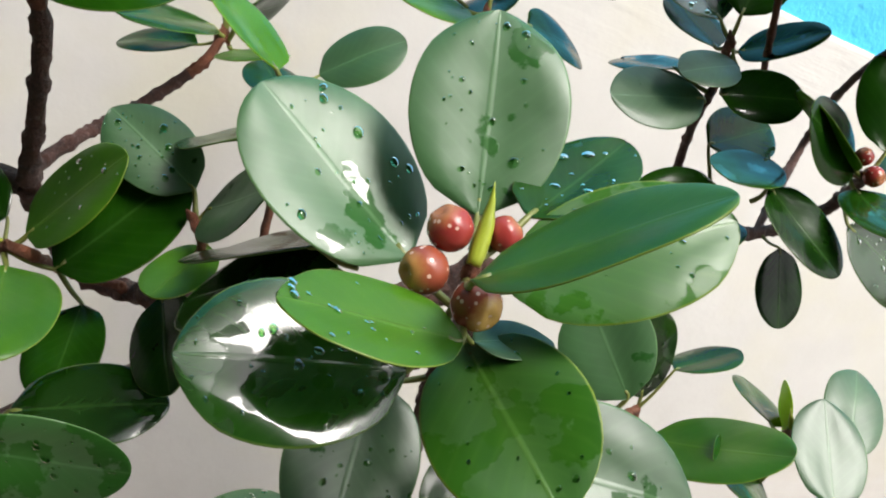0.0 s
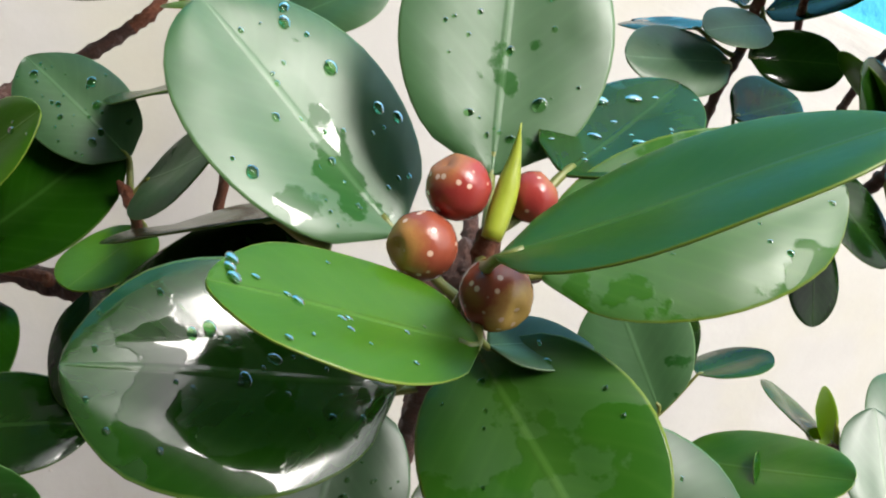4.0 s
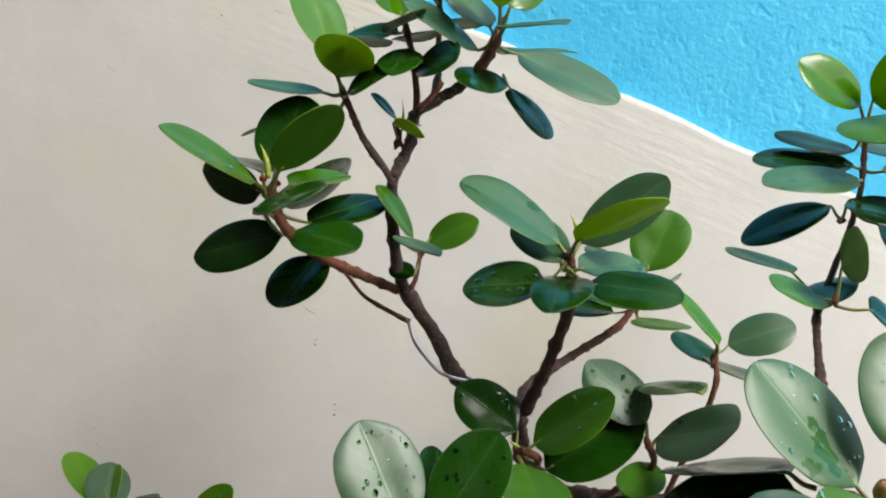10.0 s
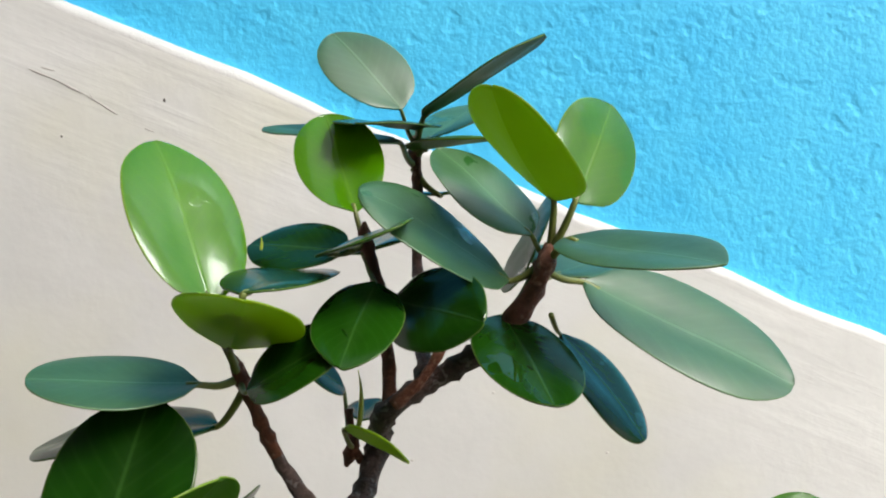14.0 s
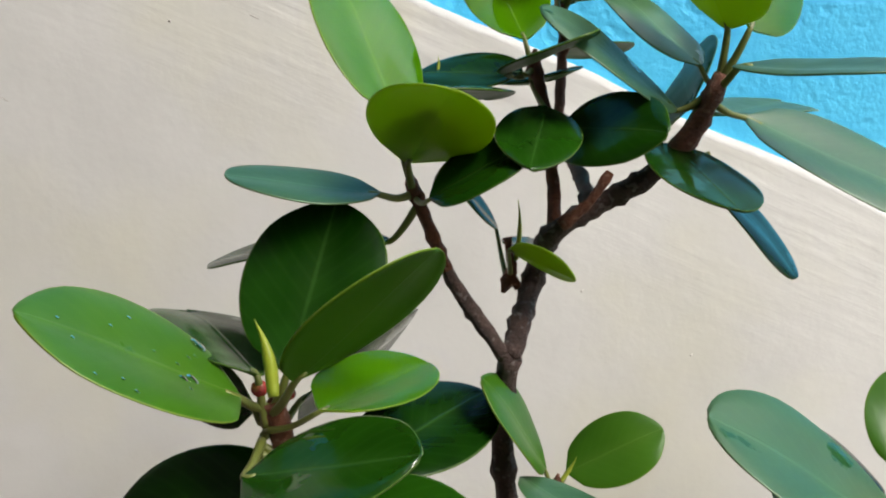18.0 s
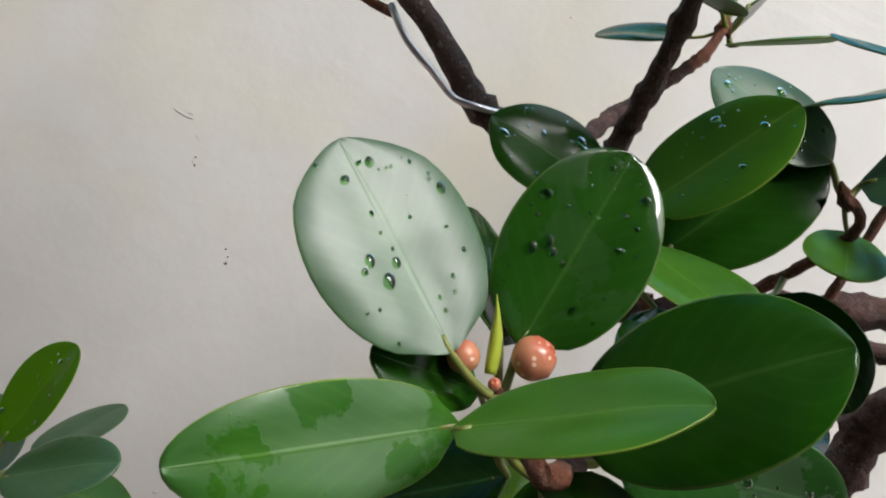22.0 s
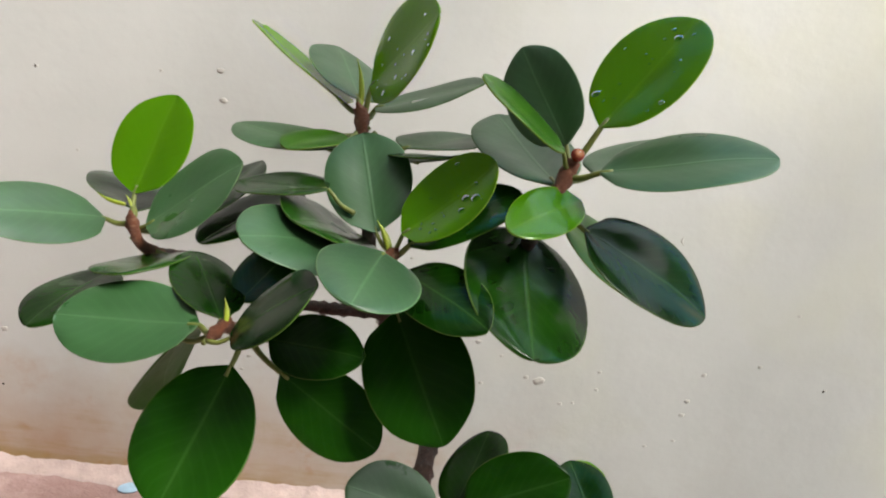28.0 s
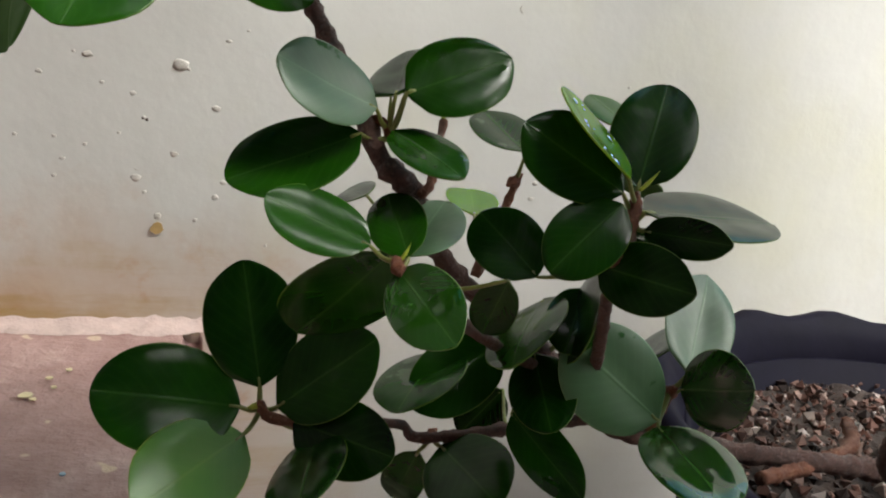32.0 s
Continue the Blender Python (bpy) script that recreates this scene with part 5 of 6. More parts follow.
leaf("m", (-0.3531, 0.3775, 0.4886), (-0.3186, 0.3907, 0.5095), 0.02297, (-0.33, -0.44, 0.83))
leaf("s", (-0.3669, 0.3981, 0.4767), (-0.4028, 0.3597, 0.4926), 0.03222, (0.50, -0.11, 0.86))
leaf("s", (-0.3605, 0.37, 0.4877), (-0.367, 0.3284, 0.4871), 0.03026, (0.26, -0.05, 0.96))
leaf("m", (-0.3534, 0.3744, 0.4804), (-0.3285, 0.3424, 0.4795), 0.02223, (-0.42, -0.34, 0.84))
leaf("m", (-0.3539, 0.3792, 0.4639), (-0.3348, 0.3496, 0.4333), 0.03424, (-0.26, -0.77, 0.59))
shoot((-0.4058, 0.3554, 0.4631))
bud((-0.4053, 0.3556, 0.4637), (-0.4066, 0.3581, 0.4707), 0.000946)
leaf("m", (-0.3949, 0.3762, 0.4498), (-0.3634, 0.3622, 0.4545), 0.02101, (-0.39, -0.66, 0.65))
leaf("m", (-0.3896, 0.3719, 0.4401), (-0.3544, 0.3658, 0.4179), 0.02563, (0.08, -0.93, 0.36))
leaf("s", (-0.4146, 0.3607, 0.4596), (-0.4623, 0.3692, 0.4532), 0.02808, (-0.21, -0.60, 0.78))
leaf("m", (-0.4062, 0.3729, 0.4402), (-0.4209, 0.3410, 0.4045), 0.03671, (-0.10, -0.71, 0.69))
leaf("m", (-0.4085, 0.3628, 0.4616), (-0.4261, 0.3978, 0.4694), 0.0225, (0.13, -0.09, 0.99))
leaf("m", (-0.4027, 0.3500, 0.4623), (-0.3780, 0.3388, 0.4868), 0.02482, (-0.71, -0.25, 0.66))
leaf("m", (-0.4054, 0.3748, 0.4628), (-0.39, 0.3976, 0.4779), 0.02021, (-0.13, -0.49, 0.86))
leaf("m", (-0.4308, 0.399, 0.4345), (-0.4475, 0.4351, 0.3901), 0.03449, (-0.82, 0.25, 0.51))
shoot((-0.4567, 0.4241, 0.4694))
bud((-0.4592, 0.4258, 0.4737), (-0.4707, 0.4275, 0.4766), 0.000848)
bud((-0.457, 0.4255, 0.4734), (-0.4596, 0.427, 0.4771), 0.000636)
leaf("y", (-0.4588, 0.4339, 0.4760), (-0.4498, 0.4520, 0.5129), 0.02998, (-0.23, -0.84, 0.49))
leaf("s", (-0.4673, 0.4272, 0.4671), (-0.5005, 0.3854, 0.4788), 0.02595, (0.57, -0.23, 0.79))
leaf("s", (-0.4494, 0.4198, 0.4690), (-0.4160, 0.4150, 0.4992), 0.03593, (-0.63, -0.46, 0.62))
leaf("m", (-0.4432, 0.4383, 0.4622), (-0.4191, 0.4753, 0.4852), 0.03185, (-0.50, -0.20, 0.85))
leaf("m", (-0.4577, 0.4328, 0.4697), (-0.4821, 0.4846, 0.4714), 0.02884, (0.14, 0.03, 0.99))
leaf("m", (-0.4759, 0.4637, 0.4309), (-0.4949, 0.4201, 0.4238), 0.03048, (-0.13, -0.10, 0.99))
leaf("m", (-0.4414, 0.4212, 0.4579), (-0.4434, 0.3725, 0.4692), 0.03244, (-0.22, 0.23, 0.95))
shoot((-0.3765, 0.4357, 0.5196))
bud((-0.3765, 0.4361, 0.5207), (-0.38, 0.4419, 0.5372), 0.00116)
leaf("y", (-0.3827, 0.443, 0.5197), (-0.4234, 0.4878, 0.5402), 0.03583, (0.51, 0.07, 0.86))
leaf("s", (-0.3774, 0.4362, 0.5233), (-0.3909, 0.4823, 0.5372), 0.03144, (0.35, -0.18, 0.92))
leaf("yd", (-0.3739, 0.4371, 0.5285), (-0.3526, 0.4085, 0.5598), 0.03525, (-0.87, -0.42, 0.28))
leaf("s", (-0.3711, 0.4417, 0.5201), (-0.3335, 0.4215, 0.5381), 0.02896, (-0.46, -0.05, 0.89))
leaf("s", (-0.3834, 0.4205, 0.5067), (-0.4236, 0.448, 0.5059), 0.02681, (-0.09, -0.10, 0.99))
leaf("s", (-0.3587, 0.4126, 0.5126), (-0.3323, 0.4444, 0.5149), 0.02604, (-0.05, -0.03, 1.00))
leaf("h", (-0.3822, 0.4331, 0.51), (-0.3995, 0.4089, 0.5092), 0.01867, (0.01, -0.04, 1.00))
leaf("m", (-0.3813, 0.388, 0.501), (-0.414, 0.4058, 0.4948), 0.02319, (-0.21, -0.05, 0.98))
leaf("m", (-0.3536, 0.4316, 0.5038), (-0.3428, 0.3849, 0.5181), 0.03181, (-0.13, 0.26, 0.96))
leaf("m", (-0.4007, 0.4772, 0.4732), (-0.4352, 0.4403, 0.4579), 0.03343, (-0.27, -0.15, 0.95))
leaf("m", (-0.3698, 0.417, 0.476), (-0.3893, 0.3751, 0.4956), 0.03263, (0.49, 0.17, 0.86))
shoot((-0.2241, 0.3076, 0.7875))
fig((-0.2272, 0.3047, 0.7921), 0.00205, (-0.50, -0.76, 0.94))
fig((-0.221, 0.3099, 0.7892), 0.00176, (0.73, 0.26, 0.60))
bud((-0.2224, 0.2966, 0.7935), (-0.228, 0.301, 0.8103), 0.00161)
leaf("hd", (-0.2308, 0.3007, 0.7915), (-0.2662, 0.2703, 0.8205), 0.03549, (0.63, 0.03, 0.78))
leaf("m", (-0.2207, 0.3036, 0.7969), (-0.2139, 0.3317, 0.8347), 0.03464, (-0.15, -0.78, 0.61))
leaf("hd", (-0.2182, 0.2988, 0.7971), (-0.1882, 0.2899, 0.8325), 0.03285, (-0.59, 0.53, 0.61))
leaf("m", (-0.2292, 0.3084, 0.7848), (-0.2689, 0.3332, 0.7909), 0.02343, (-0.54, -0.83, -0.14))
leaf("m", (-0.2274, 0.3042, 0.7956), (-0.2558, 0.3465, 0.8008), 0.03354, (0.22, 0.03, 0.97))
leaf("y", (-0.2119, 0.2964, 0.7911), (-0.1873, 0.3260, 0.7950), 0.02339, (0.05, -0.17, 0.98))
leaf("m", (-0.2191, 0.3185, 0.7832), (-0.1923, 0.3719, 0.7876), 0.03463, (0.75, -0.33, -0.57))
leaf("m", (-0.2264, 0.2835, 0.7804), (-0.1886, 0.2665, 0.7959), 0.02788, (-0.43, -0.21, 0.88))
leaf("m", (-0.2045, 0.3081, 0.7704), (-0.1696, 0.3436, 0.7797), 0.0298, (0.08, -0.26, 0.96))
leaf("m", (-0.2087, 0.3005, 0.7673), (-0.1741, 0.2755, 0.7653), 0.03044, (-0.18, -0.32, 0.93))
leaf("m", (-0.2199, 0.3148, 0.7610), (-0.2686, 0.3185, 0.7464), 0.03113, (-0.26, -0.68, 0.69))
leaf("m", (-0.2031, 0.3259, 0.7489), (-0.2162, 0.2922, 0.7284), 0.03129, (-0.20, -0.45, 0.87))
shoot((-0.147, 0.3419, 0.7531))
bud((-0.1458, 0.342, 0.7536), (-0.1415, 0.3436, 0.7609), 0.000707)
leaf("h", (-0.1435, 0.3463, 0.7544), (-0.1163, 0.3466, 0.7703), 0.0197, (-0.31, -0.78, 0.54))
leaf("h", (-0.1515, 0.3358, 0.7604), (-0.1701, 0.3304, 0.7894), 0.02298, (0.84, -0.20, 0.50))
leaf("s", (-0.1597, 0.3275, 0.7617), (-0.1358, 0.3033, 0.7577), 0.02035, (0.12, 0.06, 0.99))
leaf("m", (-0.15, 0.3316, 0.7393), (-0.164, 0.3413, 0.7416), 0.01198, (-0.26, -0.56, 0.78))
shoot((-0.1948, 0.3461, 0.8384))
bud((-0.1893, 0.3504, 0.8691), (-0.1894, 0.351, 0.8726), 0.000418)
leaf("g", (-0.1998, 0.3383, 0.8565), (-0.2209, 0.3676, 0.8978), 0.02992, (0.48, -0.58, 0.66))
leaf("y", (-0.1957, 0.3420, 0.8443), (-0.1856, 0.3090, 0.8668), 0.03041, (0.12, 0.58, 0.80))
leaf("s", (-0.2027, 0.3379, 0.8361), (-0.2412, 0.3264, 0.8408), 0.02698, (0.16, -0.14, 0.98))
leaf("m", (-0.1896, 0.3314, 0.8365), (-0.1655, 0.3261, 0.8533), 0.02121, (-0.55, -0.44, 0.71))
leaf("m", (-0.1879, 0.3159, 0.8649), (-0.1766, 0.364, 0.8627), 0.02508, (-0.02, 0.05, 1.00))
leaf("m", (-0.1999, 0.346, 0.8218), (-0.2537, 0.358, 0.8116), 0.03203, (-0.19, 0.00, 0.98))
shoot((-0.1622, 0.359, 0.8737))
leaf("g", (-0.1649, 0.3613, 0.8791), (-0.1760, 0.3864, 0.9071), 0.02434, (-0.01, -0.75, 0.66))
leaf("m", (-0.1659, 0.3518, 0.8701), (-0.1957, 0.3661, 0.8692), 0.01868, (-0.26, -0.49, 0.83))
leaf("m", (-0.1714, 0.3472, 0.8696), (-0.1518, 0.3256, 0.881), 0.0212, (-0.41, 0.10, 0.91))
leaf("m", (-0.1619, 0.3589, 0.8685), (-0.1534, 0.4034, 0.8696), 0.02592, (-0.25, 0.02, 0.97))
leaf("m", (-0.1585, 0.3516, 0.861), (-0.1658, 0.317, 0.8494), 0.02156, (0.01, -0.32, 0.95))
leaf("m", (-0.1540, 0.3569, 0.8553), (-0.1329, 0.3233, 0.8585), 0.02366, (-0.71, -0.39, 0.59))
shoot((-0.1481, 0.4152, 0.8969))
leaf("s", (-0.1529, 0.3883, 0.9082), (-0.1756, 0.4057, 0.9324), 0.02583, (0.17, -0.72, 0.67))
leaf("m", (-0.1459, 0.4047, 0.9066), (-0.1108, 0.3865, 0.9331), 0.03381, (-0.55, 0.14, 0.82))
leaf("m", (-0.1471, 0.4102, 0.9026), (-0.1661, 0.3672, 0.9062), 0.02848, (0.03, 0.07, 1.00))
leaf("s", (-0.1446, 0.4118, 0.8987), (-0.1192, 0.4531, 0.9148), 0.03233, (-0.29, -0.19, 0.94))
leaf("h", (-0.1457, 0.4163, 0.8952), (-0.1231, 0.3757, 0.903), 0.02776, (-0.12, 0.12, 0.99))
leaf("s", (-0.1528, 0.3976, 0.8982), (-0.1975, 0.4083, 0.9025), 0.02936, (0.07, -0.10, 0.99))
leaf("m", (-0.1393, 0.4081, 0.881), (-0.1266, 0.4513, 0.8789), 0.0283, (-0.15, 0.09, 0.98))
shoot((-0.1107, 0.3524, 0.8729))
leaf("y", (-0.1109, 0.3508, 0.8853), (-0.1325, 0.3237, 0.9139), 0.0295, (0.56, 0.34, 0.75))
leaf("g", (-0.1057, 0.3482, 0.8854), (-0.0905, 0.3751, 0.9129), 0.02518, (0.41, -0.75, 0.51))
leaf("s", (-0.1157, 0.3553, 0.8753), (-0.1412, 0.3721, 0.8993), 0.0272, (0.40, -0.49, 0.77))
leaf("s", (-0.1217, 0.3530, 0.8627), (-0.1613, 0.3427, 0.8894), 0.03135, (0.59, -0.31, 0.75))
leaf("s", (-0.1081, 0.3469, 0.8757), (-0.0803, 0.3087, 0.8786), 0.03066, (-0.16, -0.07, 0.98))
leaf("s", (-0.0994, 0.3600, 0.8618), (-0.0451, 0.3376, 0.8410), 0.03921, (0.15, -0.45, 0.88))
leaf("s", (-0.1077, 0.366, 0.8622), (-0.0668, 0.4163, 0.8669), 0.03753, (-0.01, -0.09, 1.00))
leaf("s", (-0.1173, 0.3552, 0.8642), (-0.1085, 0.3995, 0.876), 0.03017, (-0.89, 0.06, 0.45))
leaf("m", (-0.1231, 0.3518, 0.8530), (-0.1156, 0.3119, 0.8412), 0.02636, (0.11, -0.24, 0.96))
leaf("m", (-0.1016, 0.3745, 0.8424), (-0.0791, 0.3542, 0.8171), 0.03088, (0.56, -0.33, 0.76))
shoot((-0.1635, 0.359, 0.8119))
bud((-0.1624, 0.3595, 0.8154), (-0.163, 0.3624, 0.833), 0.0008)
leaf("y", (-0.1658, 0.3471, 0.8214), (-0.1473, 0.3394, 0.8165), 0.0132, (0.41, 0.51, 0.76))
leaf("m", (-0.1623, 0.361, 0.8187), (-0.1564, 0.3801, 0.8193), 0.01289, (-0.02, -0.03, 1.00))
leaf("m", (-0.1673, 0.3773, 0.8224), (-0.18, 0.3655, 0.8361), 0.0124, (0.79, -0.18, 0.58))
shoot((-0.0711, 0.2851, 0.7668))
bud((-0.0669, 0.2866, 0.7733), (-0.0722, 0.2909, 0.7861), 0.00104)
leaf("s", (-0.0765, 0.2857, 0.7713), (-0.1244, 0.2852, 0.8017), 0.03842, (0.51, -0.33, 0.80))
leaf("y", (-0.0704, 0.27, 0.7759), (-0.0362, 0.2469, 0.8034), 0.03182, (-0.29, 0.52, 0.80))
leaf("s", (-0.0649, 0.2978, 0.7699), (-0.0258, 0.2923, 0.8053), 0.03221, (-0.58, -0.60, 0.55))
leaf("wd", (-0.0840, 0.2627, 0.7572), (-0.1226, 0.2686, 0.7516), 0.02793, (-0.21, -0.50, 0.84))
leaf("m", (-0.0691, 0.2807, 0.7561), (-0.0851, 0.2207, 0.7571), 0.02607, (0.02, 0.01, 1.00))
leaf("m", (-0.0616, 0.2738, 0.7548), (-0.0211, 0.2576, 0.7563), 0.0281, (-0.18, -0.35, 0.92))
leaf("s", (-0.0664, 0.2822, 0.7599), (-0.0316, 0.3042, 0.7598), 0.02455, (0.20, -0.31, 0.93))
leaf("s", (-0.0753, 0.2825, 0.7628), (-0.0945, 0.3160, 0.7784), 0.02478, (-0.11, -0.47, 0.87))
shoot((-0.0151, 0.3944, 0.7137))
bud((-0.0135, 0.3956, 0.7182), (-0.0189, 0.3993, 0.7282), 0.000894)
leaf("h", (-0.0090, 0.3980, 0.7347), (0.0092, 0.4226, 0.7703), 0.03524, (-0.28, -0.72, 0.64))
leaf("m", (-0.0274, 0.3961, 0.7071), (-0.0638, 0.4082, 0.7067), 0.02484, (-0.08, -0.20, 0.98))
leaf("m", (-0.0197, 0.3885, 0.7174), (-0.0523, 0.3534, 0.7304), 0.03143, (0.38, -0.01, 0.93))
leaf("m", (-0.009, 0.3891, 0.7197), (0.0173, 0.4231, 0.7214), 0.02843, (0.62, -0.45, -0.64))
leaf("m", (-0.0153, 0.3963, 0.725), (-0.0392, 0.4366, 0.7423), 0.03173, (0.35, -0.18, 0.92))
leaf("h", (-0.0109, 0.3947, 0.705), (0.004, 0.35, 0.7133), 0.02932, (-0.07, 0.16, 0.98))
shoot((0.0088, 0.2982, 0.7162))
leaf("y", (0.0061, 0.2865, 0.7245), (-0.0145, 0.3194, 0.748), 0.02762, (0.60, -0.18, 0.78))
leaf("s", (0.0225, 0.3226, 0.7131), (0.0551, 0.3192, 0.7283), 0.0244, (-0.38, -0.61, 0.69))
leaf("m", (0.0091, 0.3077, 0.7075), (0.0011, 0.3419, 0.7141), 0.02185, (0.15, -0.15, 0.98))
leaf("m", (0.0076, 0.2965, 0.7098), (0.0458, 0.3254, 0.6954), 0.03126, (0.31, 0.06, 0.95))
shoot((0.1309, 0.4426, 0.8311))
leaf("y", (0.1264, 0.4441, 0.8416), (0.0846, 0.4442, 0.8691), 0.03299, (0.31, -0.82, 0.47))
leaf("y", (0.1325, 0.4419, 0.8454), (0.1464, 0.4046, 0.8756), 0.03479, (-0.92, -0.40, -0.07))
leaf("m", (0.1445, 0.4366, 0.837), (0.1878, 0.4155, 0.8606), 0.03466, (-0.51, -0.07, 0.86))
leaf("h", (0.132, 0.4419, 0.8347), (0.1163, 0.384, 0.8262), 0.04156, (-0.28, -0.07, 0.96))
leaf("m", (0.1258, 0.4435, 0.8127), (0.0812, 0.4641, 0.8215), 0.03226, (0.05, -0.30, 0.95))
leaf("m", (0.1223, 0.4321, 0.8039), (0.0636, 0.4488, 0.8072), 0.03943, (-0.04, -0.32, 0.95))
leaf("s", (0.1175, 0.4156, 0.7984), (0.0564, 0.3987, 0.7955), 0.04003, (0.03, -0.27, 0.96))
leaf("s", (0.1332, 0.4432, 0.813), (0.1748, 0.4701, 0.8201), 0.0322, (0.09, -0.38, 0.92))
leaf("s", (0.1378, 0.4252, 0.8022), (0.2038, 0.4046, 0.8123), 0.0451, (-0.22, -0.25, 0.94))
shoot((0.1261, 0.4431, 0.7664))
leaf("m", (0.1116, 0.4317, 0.7776), (0.0576, 0.4327, 0.7512), 0.03779, (-0.43, -0.25, 0.87))
leaf("m", (0.1208, 0.4281, 0.7819), (0.1483, 0.3798, 0.7772), 0.0356, (-0.19, -0.20, 0.96))
leaf("m", (0.1379, 0.4191, 0.7691), (0.1724, 0.397, 0.7327), 0.03542, (0.44, -0.52, 0.73))
shoot((0.1053, 0.3904, 0.7273))
leaf("h", (0.089, 0.4194, 0.7346), (0.0619, 0.4664, 0.7404), 0.03537, (0.12, -0.05, 0.99))
leaf("h", (0.096, 0.3932, 0.7265), (0.0596, 0.3608, 0.7379), 0.03189, (0.44, -0.18, 0.88))
leaf("m", (0.0996, 0.3962, 0.7187), (0.1255, 0.4374, 0.7313), 0.03163, (-0.37, -0.05, 0.93))
leaf("h", (0.108, 0.3928, 0.745), (0.103, 0.3496, 0.7697), 0.02989, (0.98, -0.00, 0.20))
leaf("m", (0.1243, 0.3842, 0.7219), (0.1627, 0.4094, 0.7027), 0.03136, (0.60, -0.38, 0.70))
shoot((0.221, 0.3692, 0.7219))
leaf("m", (0.2241, 0.369, 0.7321), (0.2499, 0.3905, 0.767), 0.03221, (-0.29, -0.71, 0.65))
leaf("wd", (0.217, 0.3737, 0.7285), (0.2044, 0.4133, 0.7575), 0.03299, (-0.13, -0.61, 0.78))
leaf("m", (0.2183, 0.3749, 0.7149), (0.2102, 0.4139, 0.7336), 0.02786, (0.12, -0.41, 0.91))
leaf("m", (0.232, 0.3784, 0.7126), (0.2585, 0.3489, 0.7307), 0.02787, (-0.60, -0.04, 0.80))
leaf("s", (0.2227, 0.3596, 0.71), (0.1875, 0.3478, 0.7102), 0.02358, (0.16, -0.46, 0.87))
leaf("s", (0.2067, 0.3567, 0.6949), (0.1568, 0.3503, 0.6991), 0.03345, (0.14, -0.62, 0.77))
leaf("m", (0.1945, 0.3656, 0.7068), (0.1863, 0.4137, 0.7016), 0.03209, (-0.14, 0.08, 0.99))
leaf("m", (0.2116, 0.351, 0.6988), (0.2506, 0.341, 0.6986), 0.02652, (-0.18, -0.72, 0.67))
shoot((0.2175, 0.3514, 0.6498))
leaf("m", (0.2186, 0.3459, 0.6529), (0.1692, 0.3358, 0.6448), 0.03389, (0.01, -0.64, 0.77))
leaf("m", (0.2362, 0.339, 0.6709), (0.1979, 0.3067, 0.6744), 0.03186, (0.18, -0.10, 0.98))
leaf("m", (0.2691, 0.3191, 0.6733), (0.229, 0.3061, 0.7039), 0.03419, (0.52, -0.78, 0.35))
leaf("m", (0.2156, 0.3584, 0.6711), (0.2615, 0.378, 0.674), 0.03272, (0.19, -0.57, 0.80))
leaf("m", (0.1983, 0.3487, 0.6367), (0.203, 0.2993, 0.6447), 0.03198, (-0.30, 0.12, 0.95))
shoot((0.2742, 0.3157, 0.6717))
fig((0.2712, 0.3183, 0.679), 0.00436, (-0.36, 0.01, 1.08))
fig((0.2752, 0.3133, 0.6711), 0.00503, (0.39, -1.20, -0.01))
leaf("m", (0.2808, 0.3169, 0.6816), (0.2955, 0.3384, 0.7259), 0.03502, (-0.40, -0.77, 0.50))
leaf("h", (0.2685, 0.3172, 0.6725), (0.2348, 0.3225, 0.7105), 0.03008, (0.74, -0.05, 0.67))
leaf("m", (0.2849, 0.3174, 0.6683), (0.3357, 0.3294, 0.6734), 0.03326, (-0.05, -0.21, 0.98))
leaf("m", (0.2224, 0.312, 0.6672), (0.2448, 0.2798, 0.6385), 0.03057, (0.15, -0.60, 0.79))
leaf("wd", (0.2752, 0.3192, 0.6434), (0.3214, 0.3059, 0.6081), 0.03913, (0.15, -0.85, 0.51))
leaf("m", (0.2442, 0.3232, 0.6304), (0.2419, 0.305, 0.5957), 0.02539, (0.09, -0.88, 0.46))
leaf("m", (0.2697, 0.3157, 0.664), (0.2632, 0.2661, 0.6615), 0.0324, (-0.02, -0.05, 1.00))
shoot((0.2305, 0.3582, 0.7907))
leaf("y", (0.2283, 0.3594, 0.797), (0.2025, 0.3245, 0.8218), 0.03218, (0.73, -0.05, 0.69))
leaf("y", (0.2333, 0.3569, 0.7909), (0.2788, 0.3722, 0.805), 0.03177, (-0.20, -0.26, 0.94))
leaf("m", (0.2276, 0.3595, 0.7905), (0.1858, 0.334, 0.8005), 0.03223, (0.42, -0.35, 0.84))
leaf("h", (0.2073, 0.3552, 0.7884), (0.2225, 0.3077, 0.773), 0.033, (0.11, -0.27, 0.96))
leaf("m", (0.2205, 0.3609, 0.7721), (0.1774, 0.3374, 0.7814), 0.03184, (0.27, -0.12, 0.95))
leaf("m", (0.2438, 0.3495, 0.7691), (0.2688, 0.308, 0.7559), 0.03183, (-0.08, -0.34, 0.94))
leaf("m", (0.2359, 0.3557, 0.7927), (0.2504, 0.3099, 0.8066), 0.03226, (-0.03, 0.28, 0.96))
leaf("m", (0.2324, 0.3576, 0.7989), (0.2555, 0.3932, 0.8253), 0.03107, (-0.50, -0.29, 0.82))
shoot((0.294, 0.3212, 0.761))
leaf("y", (0.295, 0.3207, 0.7627), (0.2955, 0.365, 0.7859), 0.03168, (-0.12, -0.46, 0.88))
leaf("m", (0.291, 0.3247, 0.7857), (0.2919, 0.3712, 0.8039), 0.03251, (-0.07, -0.36, 0.93))
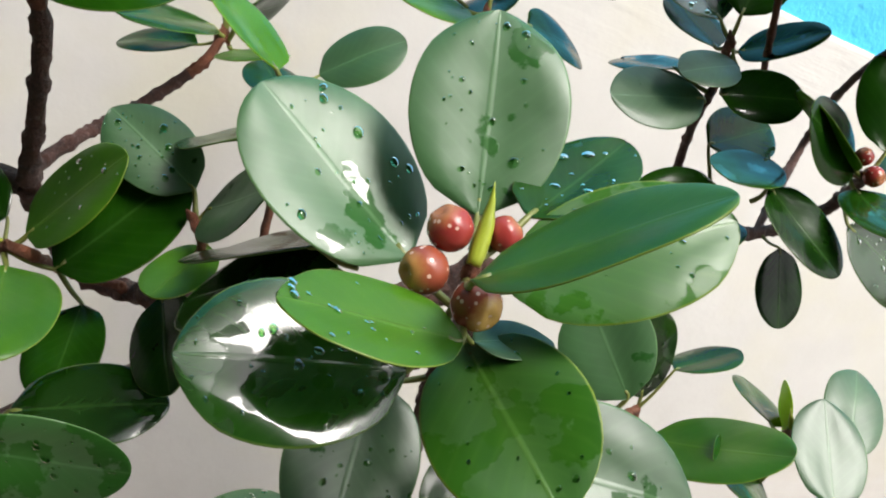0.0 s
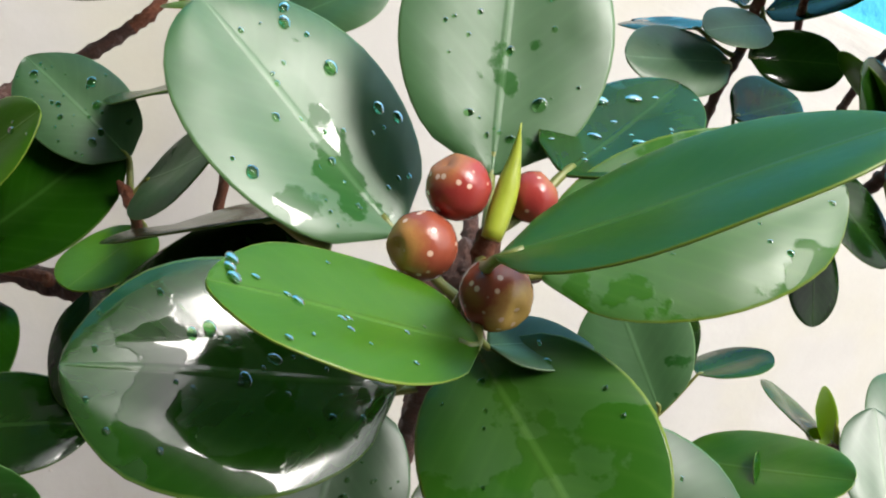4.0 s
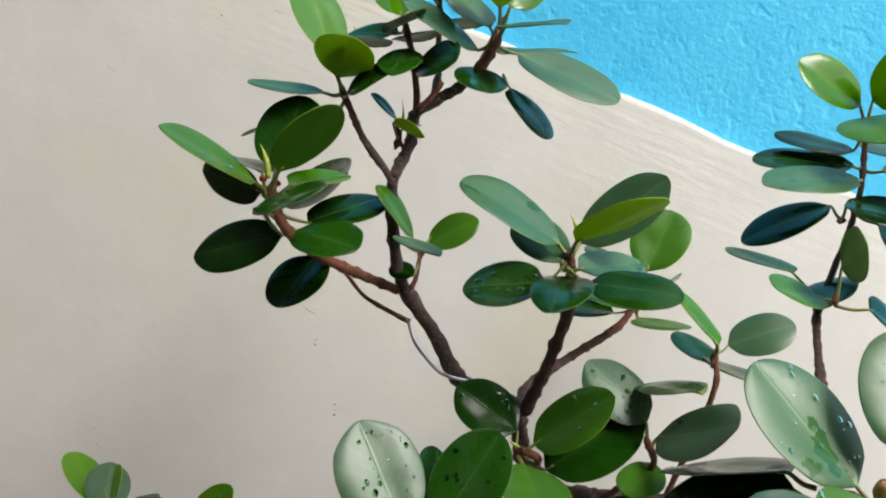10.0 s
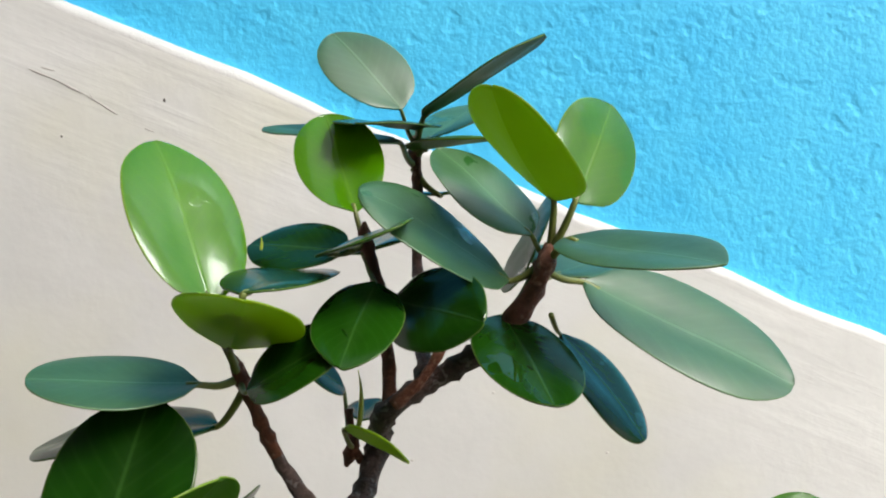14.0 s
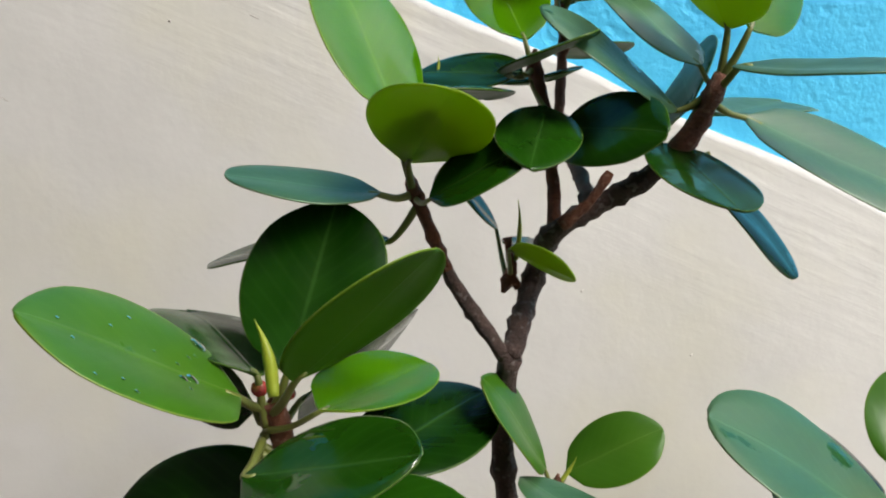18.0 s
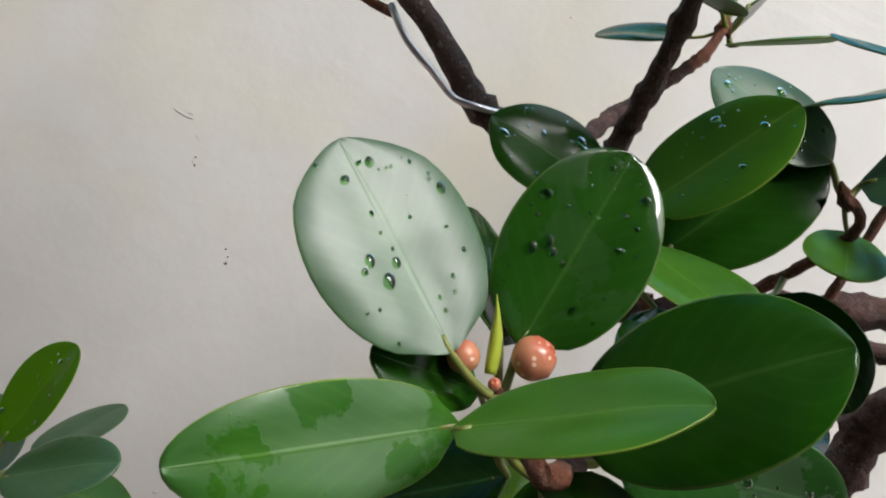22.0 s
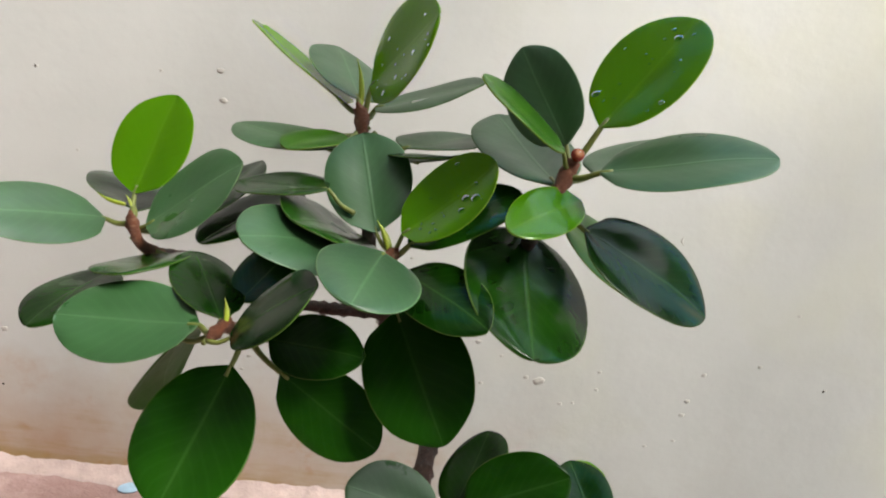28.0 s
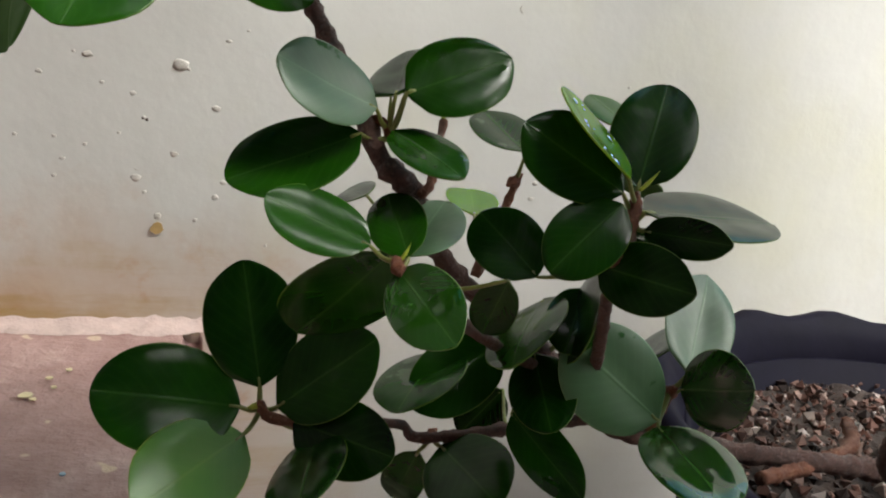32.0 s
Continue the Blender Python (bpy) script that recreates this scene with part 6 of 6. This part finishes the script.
leaf("m", (0.29, 0.3188, 0.7566), (0.2527, 0.3268, 0.7906), 0.03315, (0.51, -0.52, 0.69))
leaf("m", (0.2846, 0.3223, 0.7347), (0.2801, 0.2726, 0.7305), 0.03161, (0.02, -0.09, 1.00))
leaf("m", (0.2922, 0.317, 0.7489), (0.247, 0.3003, 0.7625), 0.03267, (0.36, -0.25, 0.90))
shoot((0.2195, 0.2515, 0.5779))
bud((0.2198, 0.2517, 0.5787), (0.2187, 0.255, 0.5887), 0.00124)
leaf("s", (0.2217, 0.2181, 0.5666), (0.2337, 0.2538, 0.593), 0.03075, (-0.05, -0.58, 0.81))
leaf("s", (0.2603, 0.2586, 0.5546), (0.2852, 0.2955, 0.5756), 0.02948, (0.07, -0.53, 0.85))
leaf("y", (0.219, 0.2517, 0.5794), (0.2358, 0.2828, 0.5711), 0.02691, (0.89, -0.43, 0.17))
leaf("m", (0.2232, 0.2676, 0.5689), (0.234, 0.3087, 0.5657), 0.02626, (0.47, -0.05, 0.88))
leaf("m", (0.2061, 0.2445, 0.5576), (0.1709, 0.2254, 0.5874), 0.03174, (0.71, -0.30, 0.64))
leaf("m", (0.1965, 0.2624, 0.5639), (0.231, 0.287, 0.5364), 0.0324, (0.68, -0.14, 0.72))
shoot((-0.0323, 0.3076, 0.4828))
bud((-0.0335, 0.3078, 0.483), (-0.0318, 0.3122, 0.4948), 0.00125)
leaf("sd", (-0.0375, 0.3168, 0.4892), (0.0053, 0.3425, 0.4845), 0.03177, (0.10, 0.01, 0.99))
leaf("s", (-0.0263, 0.3133, 0.484), (0.0194, 0.3354, 0.4712), 0.03308, (0.33, -0.15, 0.93))
leaf("s", (-0.0263, 0.2999, 0.4734), (-0.0299, 0.2514, 0.4848), 0.03213, (0.10, 0.22, 0.97))
shoot((-0.2014, 0.3635, 0.2907))
leaf("m", (-0.2359, 0.3848, 0.3246), (-0.2525, 0.3628, 0.3080), 0.02082, (-0.20, -0.49, 0.85))
build_shoots()

# ---- training wire ----
line = spline([(-0.1520, 0.3310, 0.7142), (-0.1473, 0.3212, 0.7046), (-0.1395, 0.3176, 0.6963), (-0.1324, 0.3191, 0.6887), (-0.1250, 0.3173, 0.6865), (-0.1163, 0.3195, 0.6843)], 0.003)
v, f = tube(line, [0.0011] * len(line), 10)
wire = mesh_object("training_wire", v, f, [WIRE])
tagged(wire, "bare aluminium training wire wound along the grey branch", "wire")

# ---- pot and soil ----
PX, PY = 0.038, 0.355
pot = new("plant_pot")
pot.location = (PX, PY, 0)
tagged(pot, "wide black plastic pot with a lobed rim, standing on the floor", "pot")


def lathe(name, profile, material, parent, sides=96, lobes=0.0, label=""):
    verts, faces = [], []
    for r, z, lob in profile:
        for k in range(sides):
            a = 2 * math.pi * k / sides
            rr = r * (1 + lobes * lob * math.cos(18 * a))
            zz = z + lobes * lob * 0.18 * math.cos(18 * a)
            verts.append((rr * math.cos(a), rr * math.sin(a), zz))
    for i in range(len(profile) - 1):
        for k in range(sides):
            k2 = (k + 1) % sides
            faces.append((i * sides + k, i * sides + k2, (i + 1) * sides + k2, (i + 1) * sides + k))
    return mesh_object(name, verts, faces, [material], parent, label=label)


lathe("body", [(0.0, 0.002, 0), (0.150, 0.002, 0), (0.156, 0.008, 0), (0.186, 0.225, 0), (0.181, 0.225, 0), (0.152, 0.03, 0), (0.0, 0.03, 0)], POT, pot)
lathe("rim", [(0.184, 0.215, 0), (0.200, 0.218, 0.4), (0.207, 0.226, 1), (0.210, 0.246, 1), (0.208, 0.250, 1), (0.203, 0.251, 1), (0.198, 0.249, 1), (0.190, 0.238, 0.5), (0.183, 0.222, 0), (0.181, 0.205, 0)], POT, pot, lobes=0.012, label="lobed black rim")

verts, faces = [], []
N = 70
for i in range(N + 1):
    for k in range(N + 1):
        x, y = (2 * i / N - 1), (2 * k / N - 1)
        r = max(abs(x), abs(y))
        d = math.hypot(x, y) or 1
        x, y = x * r / d * 0.1835, y * r / d * 0.1835
        verts.append((PX + x, PY + y, 0.204 + 0.010 * noise.noise((x * 22, y * 22, 0)) + 0.005 * noise.noise((x * 90, y * 90, 5)) + 0.012 * (1 - r * r)))
for i in range(N):
    for k in range(N):
        a = i * (N + 1) + k
        faces.append((a, a + N + 1, a + N + 2, a + 1))
soil = mesh_object("soil", verts, faces, [SOIL])
tagged(soil, "dark crumbly potting soil filling the black pot", "soil", kind="stuff")

rng = random.Random(5)
verts, faces = [], []
for _ in range(3200):
    a, r = rng.uniform(0, 2 * math.pi), 0.178 * math.sqrt(rng.random())
    size = rng.choice((0.0011, 0.0016, 0.0022, 0.0032, 0.0048))
    c = Vector((PX + r * math.cos(a), PY + r * math.sin(a), 0.207 + 0.012 * (1 - (r / 0.18) ** 2) + rng.uniform(0, 0.003)))
    turn = Euler((rng.uniform(0, 6), rng.uniform(0, 6), rng.uniform(0, 6))).to_matrix()
    start = len(verts)
    for d in ((1, 0, 0), (-1, 0, 0), (0, 1, 0), (0, -1, 0), (0, 0, 1), (0, 0, -1)):
        verts.append(c + turn @ Vector([q * size * rng.uniform(0.5, 1.2) for q in d]))
    for f in ((0, 2, 4), (2, 1, 4), (1, 3, 4), (3, 0, 4), (2, 0, 5), (1, 2, 5), (3, 1, 5), (0, 3, 5)):
        faces.append(tuple(q + start for q in f))
crumbs = mesh_object("soil_crumbs", verts, faces, [CRUMBS], smooth=False)
tagged(crumbs, "loose reddish brown and grey soil crumbs lying on the soil", "soil crumbs", kind="stuff")
